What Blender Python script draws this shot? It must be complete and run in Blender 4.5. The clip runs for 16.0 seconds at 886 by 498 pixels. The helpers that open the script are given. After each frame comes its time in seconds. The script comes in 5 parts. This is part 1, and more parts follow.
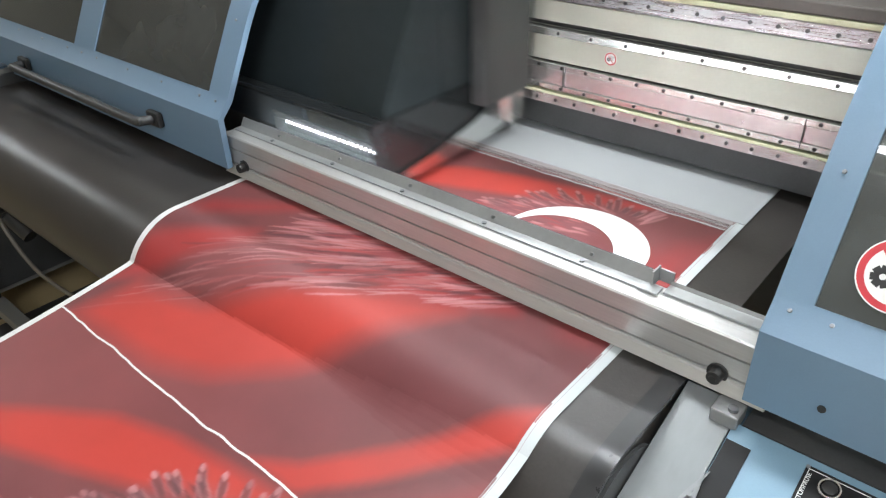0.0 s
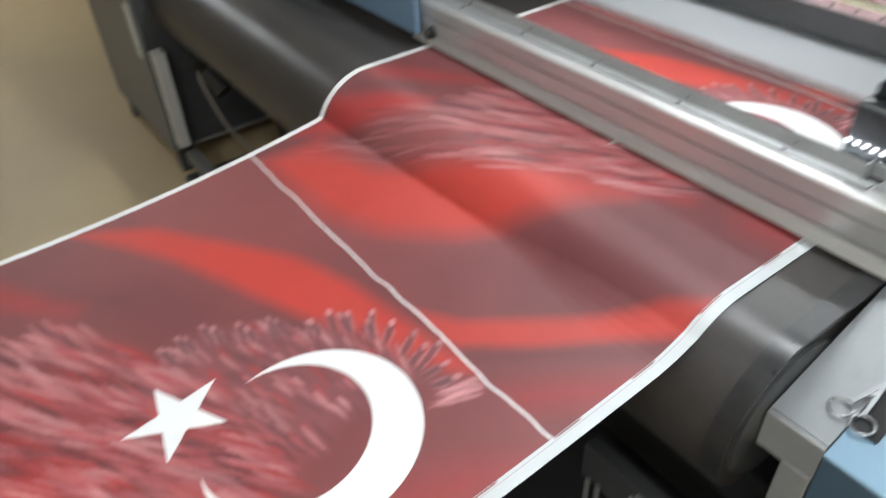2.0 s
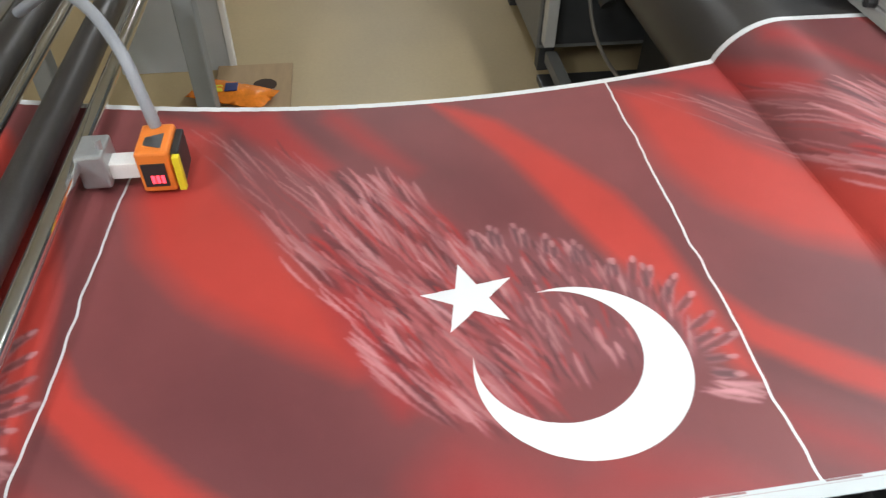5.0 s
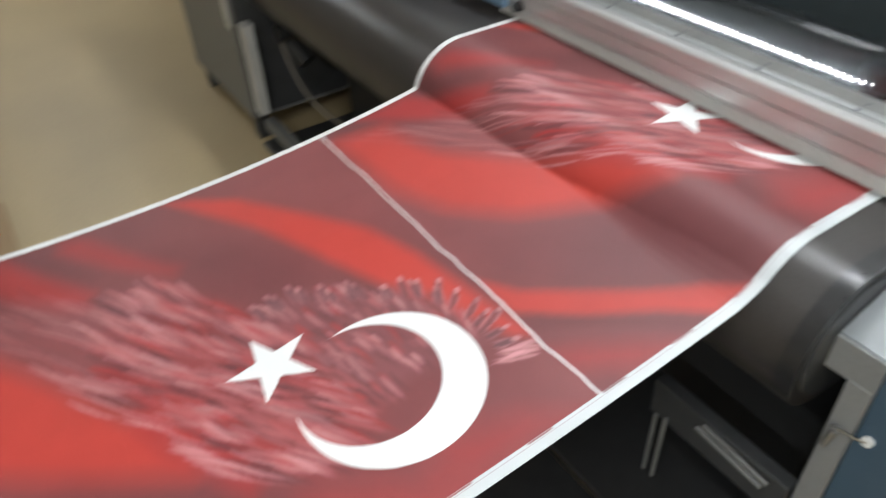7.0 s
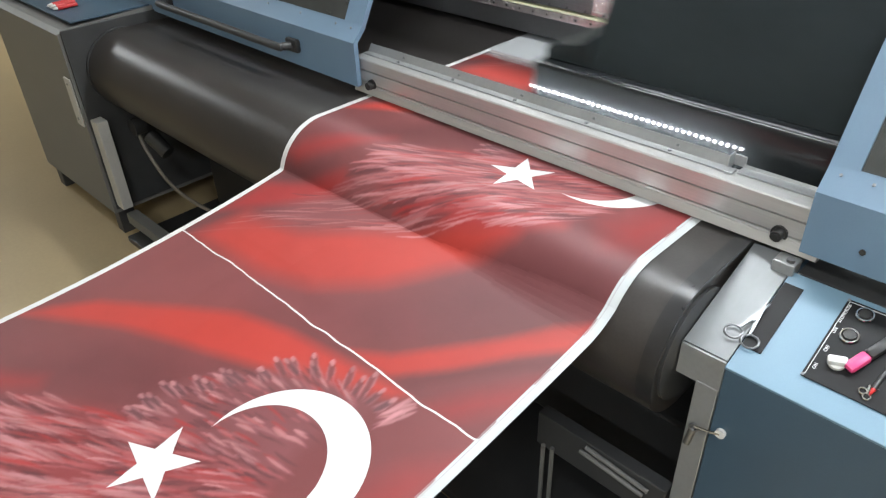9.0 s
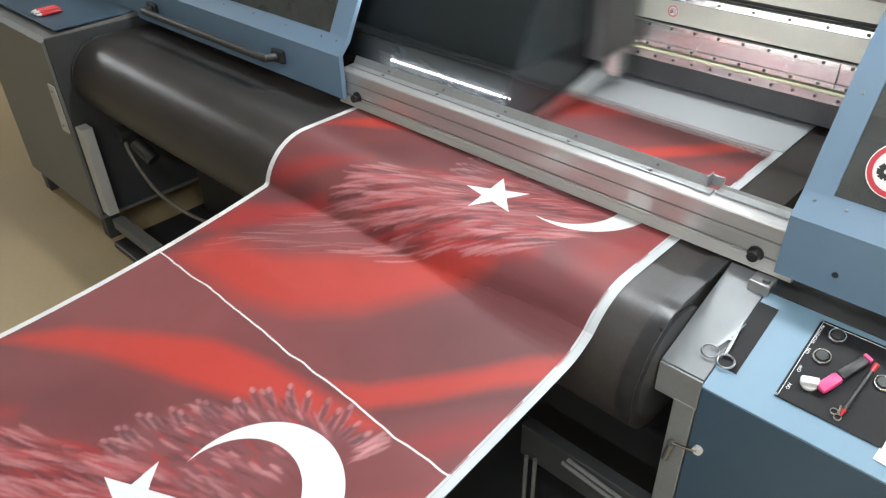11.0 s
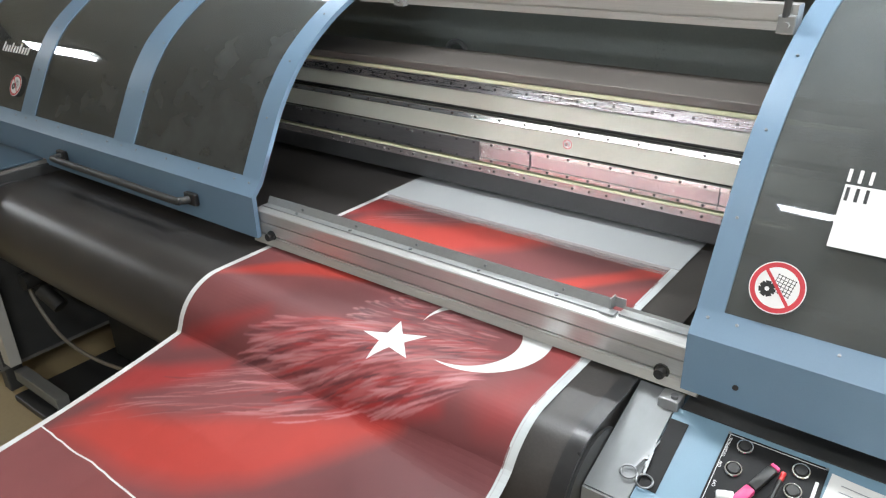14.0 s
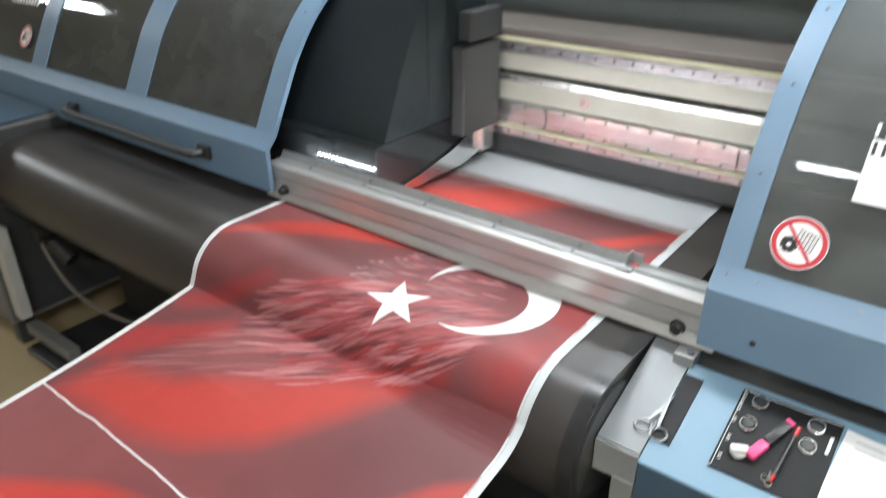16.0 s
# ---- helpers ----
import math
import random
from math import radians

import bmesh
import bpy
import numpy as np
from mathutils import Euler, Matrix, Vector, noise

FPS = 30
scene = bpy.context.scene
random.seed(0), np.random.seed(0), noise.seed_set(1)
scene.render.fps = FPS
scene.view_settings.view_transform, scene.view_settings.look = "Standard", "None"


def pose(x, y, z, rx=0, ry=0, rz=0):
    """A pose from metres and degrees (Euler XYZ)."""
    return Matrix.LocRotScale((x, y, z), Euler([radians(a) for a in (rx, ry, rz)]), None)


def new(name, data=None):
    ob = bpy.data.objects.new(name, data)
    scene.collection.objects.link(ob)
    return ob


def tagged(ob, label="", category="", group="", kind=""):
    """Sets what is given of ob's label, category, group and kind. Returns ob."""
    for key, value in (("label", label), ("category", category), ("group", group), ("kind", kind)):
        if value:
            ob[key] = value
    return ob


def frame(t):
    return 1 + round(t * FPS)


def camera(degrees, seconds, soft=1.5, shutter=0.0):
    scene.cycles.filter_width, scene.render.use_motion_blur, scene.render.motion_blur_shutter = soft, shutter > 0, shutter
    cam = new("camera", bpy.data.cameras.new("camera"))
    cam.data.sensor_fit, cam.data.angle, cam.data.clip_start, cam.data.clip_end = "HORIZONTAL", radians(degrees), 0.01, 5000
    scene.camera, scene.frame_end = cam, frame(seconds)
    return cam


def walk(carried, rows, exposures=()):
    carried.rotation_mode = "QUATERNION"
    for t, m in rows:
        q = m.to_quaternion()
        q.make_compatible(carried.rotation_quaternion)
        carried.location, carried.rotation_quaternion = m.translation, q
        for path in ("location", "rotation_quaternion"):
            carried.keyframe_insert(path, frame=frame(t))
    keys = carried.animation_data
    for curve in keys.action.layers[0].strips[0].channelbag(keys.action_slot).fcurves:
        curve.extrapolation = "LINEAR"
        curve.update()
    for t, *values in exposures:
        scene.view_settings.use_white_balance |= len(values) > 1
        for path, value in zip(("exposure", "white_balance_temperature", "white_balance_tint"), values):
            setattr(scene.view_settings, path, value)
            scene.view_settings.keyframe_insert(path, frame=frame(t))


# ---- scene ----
cam = camera(62.91, 16.0, 1.2, 0.9)
# seconds, eye x, y, z, yaw, pitch, roll
ROWS = [
    (0.0, 1.501, -0.933, 1.692, 40.63, -31.73, 1.37),
    (0.1, 1.501, -0.931, 1.695, 40.78, -31.92, 1.55),
    (0.5, 1.502, -0.910, 1.730, 42.89, -34.70, 4.09),
    (1.0, 1.500, -0.946, 1.695, 45.52, -35.51, 3.48),
    (1.5, 1.500, -0.992, 1.674, 47.49, -36.69, 2.57),
    (2.0, 1.491, -1.028, 1.639, 53.42, -38.60, 2.27),
    (2.5, 1.482, -1.045, 1.698, 55.92, -43.76, 4.22),
    (3.0, 1.462, -1.145, 1.647, 57.85, -43.57, 1.12),
    (3.5, 1.448, -1.196, 1.647, 63.22, -44.18, 0.41),
    (3.7, 1.458, -1.202, 1.621, 70.86, -42.93, -1.31),
    (4.2, 1.462, -1.195, 1.620, 80.50, -42.80, -1.20),
    (4.8, 1.470, -1.180, 1.625, 83.50, -43.30, -0.80),
    (5.4, 1.480, -1.165, 1.640, 81.00, -44.00, -0.30),
    (5.8, 1.489, -1.161, 1.657, 77.38, -44.38, -0.01),
    (6.0, 1.482, -1.186, 1.688, 74.16, -44.63, -0.04),
    (6.5, 1.546, -1.213, 1.692, 64.34, -42.76, 1.66),
    (7.0, 1.562, -1.260, 1.679, 56.19, -39.35, 2.19),
    (7.5, 1.589, -1.277, 1.669, 46.94, -35.37, 1.27),
    (8.0, 1.618, -1.283, 1.754, 44.15, -37.25, 2.72),
    (8.5, 1.613, -1.296, 1.686, 44.88, -34.66, 2.28),
    (9.0, 1.636, -1.324, 1.712, 44.36, -33.90, 1.64),
    (9.2, 1.644, -1.328, 1.712, 44.90, -33.48, 1.40),
    (11.3, 1.635, -1.303, 1.773, 43.19, -34.48, 1.37),
    (11.5, 1.644, -1.312, 1.768, 42.55, -31.91, 1.00),
    (12.0, 1.665, -1.282, 1.819, 39.97, -28.52, 2.10),
    (12.5, 1.674, -1.298, 1.804, 37.31, -24.09, 1.57),
    (13.0, 1.663, -1.315, 1.791, 36.68, -23.86, 0.73),
    (13.5, 1.674, -1.272, 1.830, 37.16, -25.82, 2.10),
    (14.0, 1.662, -1.295, 1.808, 36.93, -25.09, 1.09),
    (14.5, 1.654, -1.310, 1.795, 36.67, -25.02, 0.48),
    (15.0, 1.656, -1.321, 1.778, 36.84, -24.25, 0.16),
    (15.5, 1.651, -1.334, 1.771, 36.28, -24.05, -0.38),
    (16.0, 1.646, -1.317, 1.767, 37.75, -27.40, 0.32),
]

EXPOSURES = ((0.0, 0.22), (1.5, 0.14), (2.5, 0.0), (3.5, 0.05), (6.0, 0.14), (7.0, 0.12), (8.0, 0.2), (9.0, 0.27), (11.5, 0.14), (12.5, 0.36), (13.0, 0.34), (13.5, 0.12), (14.0, 0.10), (14.5, 0.16), (15.0, 0.32), (16.0, 0.22))
walk(cam, [(t, pose(x, y, z, 90 + pitch, roll, yaw)) for t, x, y, z, yaw, pitch, roll in ROWS], EXPOSURES)

# ---------------------------------------------------------------- light
LAMP_POWER = 44.0
LED_GLOW = 230.0
world = bpy.data.worlds.new("room_air")
world.use_nodes = True
world.node_tree.nodes["Background"].inputs[0].default_value = (0.75, 0.82, 0.9, 1)
world.node_tree.nodes["Background"].inputs[1].default_value = 0.05
scene.world = world

# ---------------------------------------------------------------- numbers of the plan
BED = 0.88            # height of the print bed
FAB_W = 1.09          # width of the fabric
PERIOD = 1.046        # one printed flag along the fabric
SEAM = 0.834          # a white line between two flags
BEAM_R = 1.30         # inner faces of the two covers
BEAM_L = -0.02
ROLL_Y, ROLL_R = -0.202, 0.1558
# how far the fabric has been fed, by time
FEED = [
    (0.0, -0.2800),
    (0.5, -0.2580),
    (1.0, -0.2560),
    (1.5, -0.2547),
    (2.0, -0.2502),
    (2.5, -0.2361),
    (3.0, -0.2271),
    (3.5, -0.2107),
    (3.7, -0.2107),
    (5.8, -0.1642),
    (6.0, -0.1642),
    (6.5, -0.1495),
    (7.0, -0.1335),
    (7.5, -0.1285),
    (8.0, -0.0973),
    (8.5, -0.0967),
    (9.0, -0.0961),
    (9.2, -0.0943),
    (11.3, -0.0558),
    (11.5, -0.0272),
    (12.0, -0.0272),
    (12.5, -0.0272),
    (13.0, -0.0272),
    (13.5, 0.0001),
    (14.0, 0.0046),
    (14.5, 0.0068),
    (15.0, 0.0085),
    (15.5, 0.0102),
    (16.0, 0.0441),
]


# ---------------------------------------------------------------- mesh helpers

def part(name, bm, material, parent=None, label="", smooth=False):
    me = bpy.data.meshes.new(name)
    bmesh.ops.recalc_face_normals(bm, faces=bm.faces)
    bm.to_mesh(me)
    bm.free()
    if smooth:
        for p in me.polygons:
            p.use_smooth = True
        me.set_sharp_from_angle(angle=radians(40))
    me.materials.append(material)
    ob = new(name, me)
    if parent is not None:
        ob.parent = parent
    if label:
        tagged(ob, label)
    return ob


def thing(name, label, category, at=(0, 0, 0), group="", kind=""):
    ob = new(name)
    ob.location = at
    ob.empty_display_size = 0.05
    return tagged(ob, label, category, group, kind)


def box(bm, x0, x1, y0, y1, z0, z1, bevel=0.0, m=None):
    r = bmesh.ops.create_cube(bm, size=1.0)
    vs = r["verts"]
    for v in vs:
        v.co = Vector((x0 + (v.co.x + .5) * (x1 - x0), y0 + (v.co.y + .5) * (y1 - y0), z0 + (v.co.z + .5) * (z1 - z0)))
    if bevel > 0:
        es = list({e for v in vs for e in v.link_edges})
        out = bmesh.ops.bevel(bm, geom=es, offset=bevel, segments=2, affect="EDGES", profile=0.5)
        vs = list({v for f in out["faces"] for v in f.verts} | {v for v in vs if v.is_valid})
    if m is not None:
        bmesh.ops.transform(bm, matrix=m, verts=[v for v in vs if v.is_valid])
    return bm


def boxed(x0, x1, y0, y1, z0, z1, bevel=0.002):
    return box(bmesh.new(), x0, x1, y0, y1, z0, z1, bevel)


def cyl(bm, a, b, r, r2=None, seg=20):
    a, b = Vector(a), Vector(b)
    d = b - a
    m = Matrix.Translation((a + b) / 2) @ d.to_track_quat("Z", "Y").to_matrix().to_4x4()
    bmesh.ops.create_cone(bm, cap_ends=True, segments=seg, radius1=r, radius2=r if r2 is None else r2, depth=d.length, matrix=m)
    return bm


def torus(bm, centre, normal, R, r, seg=24, ring=8, sx=1.0):
    q = Vector(normal).to_track_quat("Z", "Y").to_matrix()
    grid = []
    for i in range(seg):
        a = 2 * math.pi * i / seg
        row = []
        for j in range(ring):
            b = 2 * math.pi * j / ring
            p = Vector(((R + r * math.cos(b)) * math.cos(a) * sx, (R + r * math.cos(b)) * math.sin(a), r * math.sin(b)))
            row.append(bm.verts.new(Vector(centre) + q @ p))
        grid.append(row)
    for i in range(seg):
        for j in range(ring):
            bm.faces.new((grid[i][j], grid[(i + 1) % seg][j], grid[(i + 1) % seg][(j + 1) % ring], grid[i][(j + 1) % ring]))
    return bm


def profile_x(bm, pts, x0, x1, closed=True):
    """Extrudes a (y, z) outline along x."""
    a = [bm.verts.new((x0, y, z)) for y, z in pts]
    b = [bm.verts.new((x1, y, z)) for y, z in pts]
    n = len(pts)
    for i in range(n if closed else n - 1):
        j = (i + 1) % n
        bm.faces.new((a[i], a[j], b[j], b[i]))
    if closed:
        bm.faces.new(a)
        bm.faces.new(b[::-1])
    return bm


def tube(bm, pts, r, seg=10):
    """A round bar along a line of points."""
    pts = [Vector(p) for p in pts]
    rings = []
    for i, p in enumerate(pts):
        d = (pts[min(i + 1, len(pts) - 1)] - pts[max(i - 1, 0)]).normalized()
        q = d.to_track_quat("Z", "Y").to_matrix()
        rings.append([bm.verts.new(p + q @ Vector((r * math.cos(2 * math.pi * k / seg), r * math.sin(2 * math.pi * k / seg), 0))) for k in range(seg)])
    for i in range(len(rings) - 1):
        for k in range(seg):
            bm.faces.new((rings[i][k], rings[i][(k + 1) % seg], rings[i + 1][(k + 1) % seg], rings[i + 1][k]))
    bm.faces.new(rings[0][::-1])
    bm.faces.new(rings[-1])
    return bm


def smooth_line(pts, n):
    """Points along a curve through pts (Catmull-Rom)."""
    p = [Vector(q) for q in pts]
    p = [2 * p[0] - p[1]] + p + [2 * p[-1] - p[-2]]
    out = []
    for i in range(1, len(p) - 2):
        for k in range(n):
            t = k / n
            out.append(0.5 * (2 * p[i] + (p[i + 1] - p[i - 1]) * t + (2 * p[i - 1] - 5 * p[i] + 4 * p[i + 1] - p[i + 2]) * t * t
                              + (3 * p[i] - p[i - 1] - 3 * p[i + 1] + p[i + 2]) * t ** 3))
    out.append(p[-2])
    return out


def letters(body, size, m, material, parent, name="lettering", label=""):
    cu = bpy.data.curves.new(name, "FONT")
    cu.body, cu.size, cu.align_x, cu.extrude = body, size, "CENTER", 0.0003
    tmp = bpy.data.objects.new(name, cu)
    scene.collection.objects.link(tmp)
    dg = bpy.context.evaluated_depsgraph_get()
    me = bpy.data.meshes.new_from_object(tmp.evaluated_get(dg))
    bpy.data.objects.remove(tmp)
    me.materials.clear()
    me.materials.append(material)
    ob = new(name, me)
    ob.parent = parent
    ob.matrix_basis = m
    if label:
        tagged(ob, label)
    return ob


# ---------------------------------------------------------------- materials

def material(name, colour, rough=0.5, metal=0.0, vary=0.12, scale=8.0, fine=120.0, bump=0.05, stretch=(1, 1, 1), spec=0.5, coat=0.0):
    """A surface whose colour and gloss vary at two scales, with a fine relief."""
    m = bpy.data.materials.new(name)
    m.use_nodes = True
    nt = m.node_tree
    n, l = nt.nodes, nt.links
    b = n["Principled BSDF"]
    b.inputs["Metallic"].default_value = metal
    b.inputs["Specular IOR Level"].default_value = spec
    b.inputs["Coat Weight"].default_value = coat
    co = n.new("ShaderNodeTexCoord")
    mp = n.new("ShaderNodeMapping")
    mp.inputs["Scale"].default_value = stretch
    l.new(co.outputs["Object"], mp.inputs["Vector"])
    big = n.new("ShaderNodeTexNoise")
    big.inputs["Scale"].default_value, big.inputs["Detail"].default_value = scale, 5
    small = n.new("ShaderNodeTexNoise")
    small.inputs["Scale"].default_value, small.inputs["Detail"].default_value = fine, 3
    l.new(mp.outputs[0], big.inputs["Vector"])
    l.new(mp.outputs[0], small.inputs["Vector"])
    mix = n.new("ShaderNodeMath")
    mix.operation = "MULTIPLY_ADD"
    l.new(big.outputs[0], mix.inputs[0])
    mix.inputs[1].default_value = 0.65
    s2 = n.new("ShaderNodeMath")
    s2.operation = "MULTIPLY"
    s2.inputs[1].default_value = 0.35
    l.new(small.outputs[0], s2.inputs[0])
    l.new(s2.outputs[0], mix.inputs[2])
    ramp = n.new("ShaderNodeValToRGB")
    ramp.color_ramp.elements[0].position, ramp.color_ramp.elements[1].position = 0.3, 0.7
    c = Vector(colour)
    ramp.color_ramp.elements[0].color = (*(c * (1 - vary)), 1)
    ramp.color_ramp.elements[1].color = (*(c * (1 + vary)), 1)
    l.new(mix.outputs[0], ramp.inputs[0])
    l.new(ramp.outputs[0], b.inputs["Base Color"])
    rr = n.new("ShaderNodeMapRange")
    rr.inputs[3].default_value, rr.inputs[4].default_value = max(0.02, rough - 0.08), min(1, rough + 0.08)
    l.new(mix.outputs[0], rr.inputs[0])
    l.new(rr.outputs[0], b.inputs["Roughness"])
    if bump:
        bp = n.new("ShaderNodeBump")
        bp.inputs["Strength"].default_value, bp.inputs["Distance"].default_value = bump, 0.002
        l.new(small.outputs[0], bp.inputs["Height"])
        l.new(bp.outputs[0], b.inputs["Normal"])
    return m


def glow(name, colour, strength):
    m = bpy.data.materials.new(name)
    m.use_nodes = True
    b = m.node_tree.nodes["Principled BSDF"]
    b.inputs["Base Color"].default_value = (*colour, 1)
    b.inputs["Emission Color"].default_value = (*colour, 1)
    b.inputs["Emission Strength"].default_value = strength
    return m


def smoked(name, tint, haze=1.0, rough=0.02):
    """A dark see-through sheet with a glossy face."""
    m = bpy.data.materials.new(name)
    m.use_nodes = True
    n, l = m.node_tree.nodes, m.node_tree.links
    n.remove(n["Principled BSDF"])
    tr = n.new("ShaderNodeBsdfTransparent")
    tr.inputs[0].default_value = (*tint, 1)
    gl = n.new("ShaderNodeBsdfGlossy")
    gl.inputs["Roughness"].default_value = rough
    gl.inputs["Color"].default_value = (0.95, 0.97, 1, 1)
    fr = n.new("ShaderNodeFresnel")
    fr.inputs[0].default_value = 1.5
    mx = n.new("ShaderNodeMixShader")
    l.new(fr.outputs[0], mx.inputs[0])
    l.new(tr.outputs[0], mx.inputs[1])
    l.new(gl.outputs[0], mx.inputs[2])
    # pale diffuse layer added for the haze the panes mirror from the room
    veil = n.new("ShaderNodeBsdfDiffuse")
    nz = n.new("ShaderNodeTexNoise")
    nz.inputs["Scale"].default_value = 6
    rp = n.new("ShaderNodeValToRGB")
    rp.color_ramp.elements[0].color = (0.026 * haze, 0.0275 * haze, 0.0265 * haze, 1)
    rp.color_ramp.elements[1].color = (0.060 * haze, 0.064 * haze, 0.063 * haze, 1)
    l.new(nz.outputs[0], rp.inputs[0])
    l.new(rp.outputs[0], veil.inputs[0])
    ad = n.new("ShaderNodeAddShader")
    l.new(mx.outputs[0], ad.inputs[0])
    l.new(veil.outputs[0], ad.inputs[1])
    l.new(ad.outputs[0], n["Material Output"].inputs[0])
    return m


BLUE = material("blue_grey_paint", (0.15, 0.238, 0.335), 0.42, 0.0, 0.06, 5, 400, 0.08)
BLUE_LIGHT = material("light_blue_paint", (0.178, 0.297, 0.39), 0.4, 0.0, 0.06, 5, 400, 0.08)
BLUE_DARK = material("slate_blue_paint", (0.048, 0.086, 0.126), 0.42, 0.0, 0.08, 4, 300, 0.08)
GREY_PAINT = material("grey_paint", (0.24, 0.25, 0.25), 0.5, 0.0, 0.1, 4, 200, 0.08)
PALE_GREY = material("pale_grey_paint", (0.42, 0.44, 0.45), 0.45, 0.0, 0.08, 4, 200, 0.06)
LED_BOARD = material("grey_circuit_board", (0.10, 0.10, 0.11), 0.6, 0.0, 0.1, 20, 200, 0.03)
CAB_GREY = material("dark_grey_paint", (0.165, 0.165, 0.158), 0.48, 0.0, 0.1, 4, 200, 0.08)
DULL_PLATE = material("dull_pale_plate", (0.55, 0.55, 0.53), 0.5, 0.2, 0.1, 9, 200, 0.05)
WORN_STEEL = material("worn_steel_sheet", (0.20, 0.212, 0.22), 0.4, 0.2, 0.10, 9, 70, 0.03, (1, 0.25, 1))
PANEL_BLACK = material("black_panel_foil", (0.012, 0.012, 0.013), 0.5, 0.0, 0.15, 20, 300, 0.04, spec=0.25)
ALU = material("brushed_aluminium", (0.60, 0.60, 0.59), 0.34, 0.6, 0.08, 6, 60, 0.06, (1, 40, 40))
ALU_BRIGHT = material("bright_aluminium", (0.78, 0.78, 0.75), 0.24, 0.9, 0.06, 6, 60, 0.04, (1, 40, 40))
STEEL = material("sheet_steel", (0.36, 0.37, 0.37), 0.33, 0.5, 0.1, 7, 90, 0.05)
CHROME = material("chrome", (0.75, 0.75, 0.74), 0.13, 1.0, 0.05, 9, 60, 0.0)
SCREW = material("screw_steel", (0.26, 0.27, 0.28), 0.35, 0.9, 0.1, 50, 300, 0.0)
SCREW_DARK = material("dark_screw", (0.06, 0.06, 0.06), 0.4, 0.6, 0.1, 50, 300, 0.0)
RUBBER = material("black_belt_rubber", (0.036, 0.032, 0.030), 0.38, 0.0, 0.25, 5, 160, 0.12)
BLACK_MIRROR = material("black_mirror_lacquer", (0.016, 0.018, 0.019), 0.03, 0.0, 0.1, 3, 40, 0.0, spec=0.45)
BLACK_GLOSS = material("black_gloss_lacquer", (0.021, 0.027, 0.029), 0.16, 0.0, 0.12, 3, 40, 0.0, spec=0.2)
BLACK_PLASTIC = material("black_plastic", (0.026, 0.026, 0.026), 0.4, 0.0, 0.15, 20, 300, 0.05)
BLACK_METAL = material("black_metal", (0.055, 0.056, 0.057), 0.45, 0.2, 0.2, 8, 200, 0.05)
DARK_VOID = material("dark_machine_inside", (0.055, 0.057, 0.057), 0.6, 0.0, 0.2, 6, 100, 0.05)
GANTRY = material("pale_grey_cast_gantry", (0.53, 0.54, 0.47), 0.4, 0.15, 0.05, 4, 150, 0.06)
RAIL = material("ground_rail_steel", (0.42, 0.41, 0.42), 0.28, 0.85, 0.1, 10, 80, 0.03, (1, 30, 30))
# base leans pink, carrying part of the red fabric's reflection
TRACK = material("polished_magnet_cover", (0.66, 0.60, 0.60), 0.25, 0.75, 0.1, 60, 400, 0.03)
YELLOW_LINE = material("pale_yellow_seal", (0.62, 0.62, 0.42), 0.5, 0.0, 0.08, 10, 100, 0.0)
BACK_SHELL = material("dark_back_shell", (0.36, 0.395, 0.385), 0.3, 0.0, 0.1, 3, 100, 0.02)
WHITE_PLASTIC = material("white_plastic", (0.74, 0.74, 0.72), 0.45, 0.0, 0.06, 20, 200, 0.03)
WHITE_LABEL = material("white_label", (0.8, 0.8, 0.79), 0.5, 0.0, 0.03, 20, 200, 0.0)
RED_LABEL = material("red_label_ink", (0.55, 0.03, 0.045), 0.45, 0.0, 0.05, 20, 200, 0.0)
BLACK_LABEL = material("black_label_ink", (0.015, 0.015, 0.015), 0.45, 0.0, 0.05, 20, 200, 0.0)
PAPER = material("white_paper", (0.82, 0.82, 0.8), 0.7, 0.0, 0.03, 10, 300, 0.03)
PINK = material("pink_plastic", (0.85, 0.08, 0.25), 0.35, 0.0, 0.05, 20, 200, 0.0)
RED_PLASTIC = material("red_plastic", (0.55, 0.03, 0.03), 0.35, 0.0, 0.05, 20, 200, 0.0)
ORANGE = material("orange_housing", (0.75, 0.20, 0.03), 0.42, 0.0, 0.08, 20, 200, 0.04)
ORANGE_FOIL = material("orange_foil", (0.78, 0.22, 0.02), 0.25, 0.0, 0.2, 25, 90, 0.3)
YELLOW = material("yellow_print", (0.75, 0.62, 0.03), 0.4, 0.0, 0.1, 20, 200, 0.0)
NAVY = material("navy_print", (0.02, 0.03, 0.12), 0.4, 0.0, 0.1, 20, 200, 0.0)
HOSE = material("grey_hose", (0.27, 0.28, 0.30), 0.5, 0.0, 0.08, 30, 300, 0.05)
CARD = material("brown_cardboard", (0.36, 0.25, 0.14), 0.75, 0.0, 0.12, 8, 200, 0.1, (1, 6, 1))
FLOOR = material("tan_floor_coating", (0.40, 0.305, 0.165), 0.5, 0.0, 0.09, 1.4, 60, 0.04)
WALL = material("cream_wall_paint", (0.62, 0.60, 0.54), 0.7, 0.0, 0.05, 1.2, 90, 0.1)
CEIL = material("white_ceiling", (0.72, 0.72, 0.70), 0.8, 0.0, 0.05, 2, 90, 0.1)
GLASS_L = smoked("smoked_window", (0.10, 0.105, 0.10), 1.25)
GLASS_R = smoked("smoked_window_light", (0.33, 0.35, 0.36), 1.7)
LED = glow("led_bead", (0.93, 0.97, 1.0), LED_GLOW)
TUBE_GLOW = glow("fluorescent_tube", (0.96, 0.98, 1.0), 10.0)
RED_DISPLAY = glow("red_digits", (1.0, 0.05, 0.08), 2.5)
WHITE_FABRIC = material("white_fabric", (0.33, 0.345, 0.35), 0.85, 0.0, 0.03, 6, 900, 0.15)


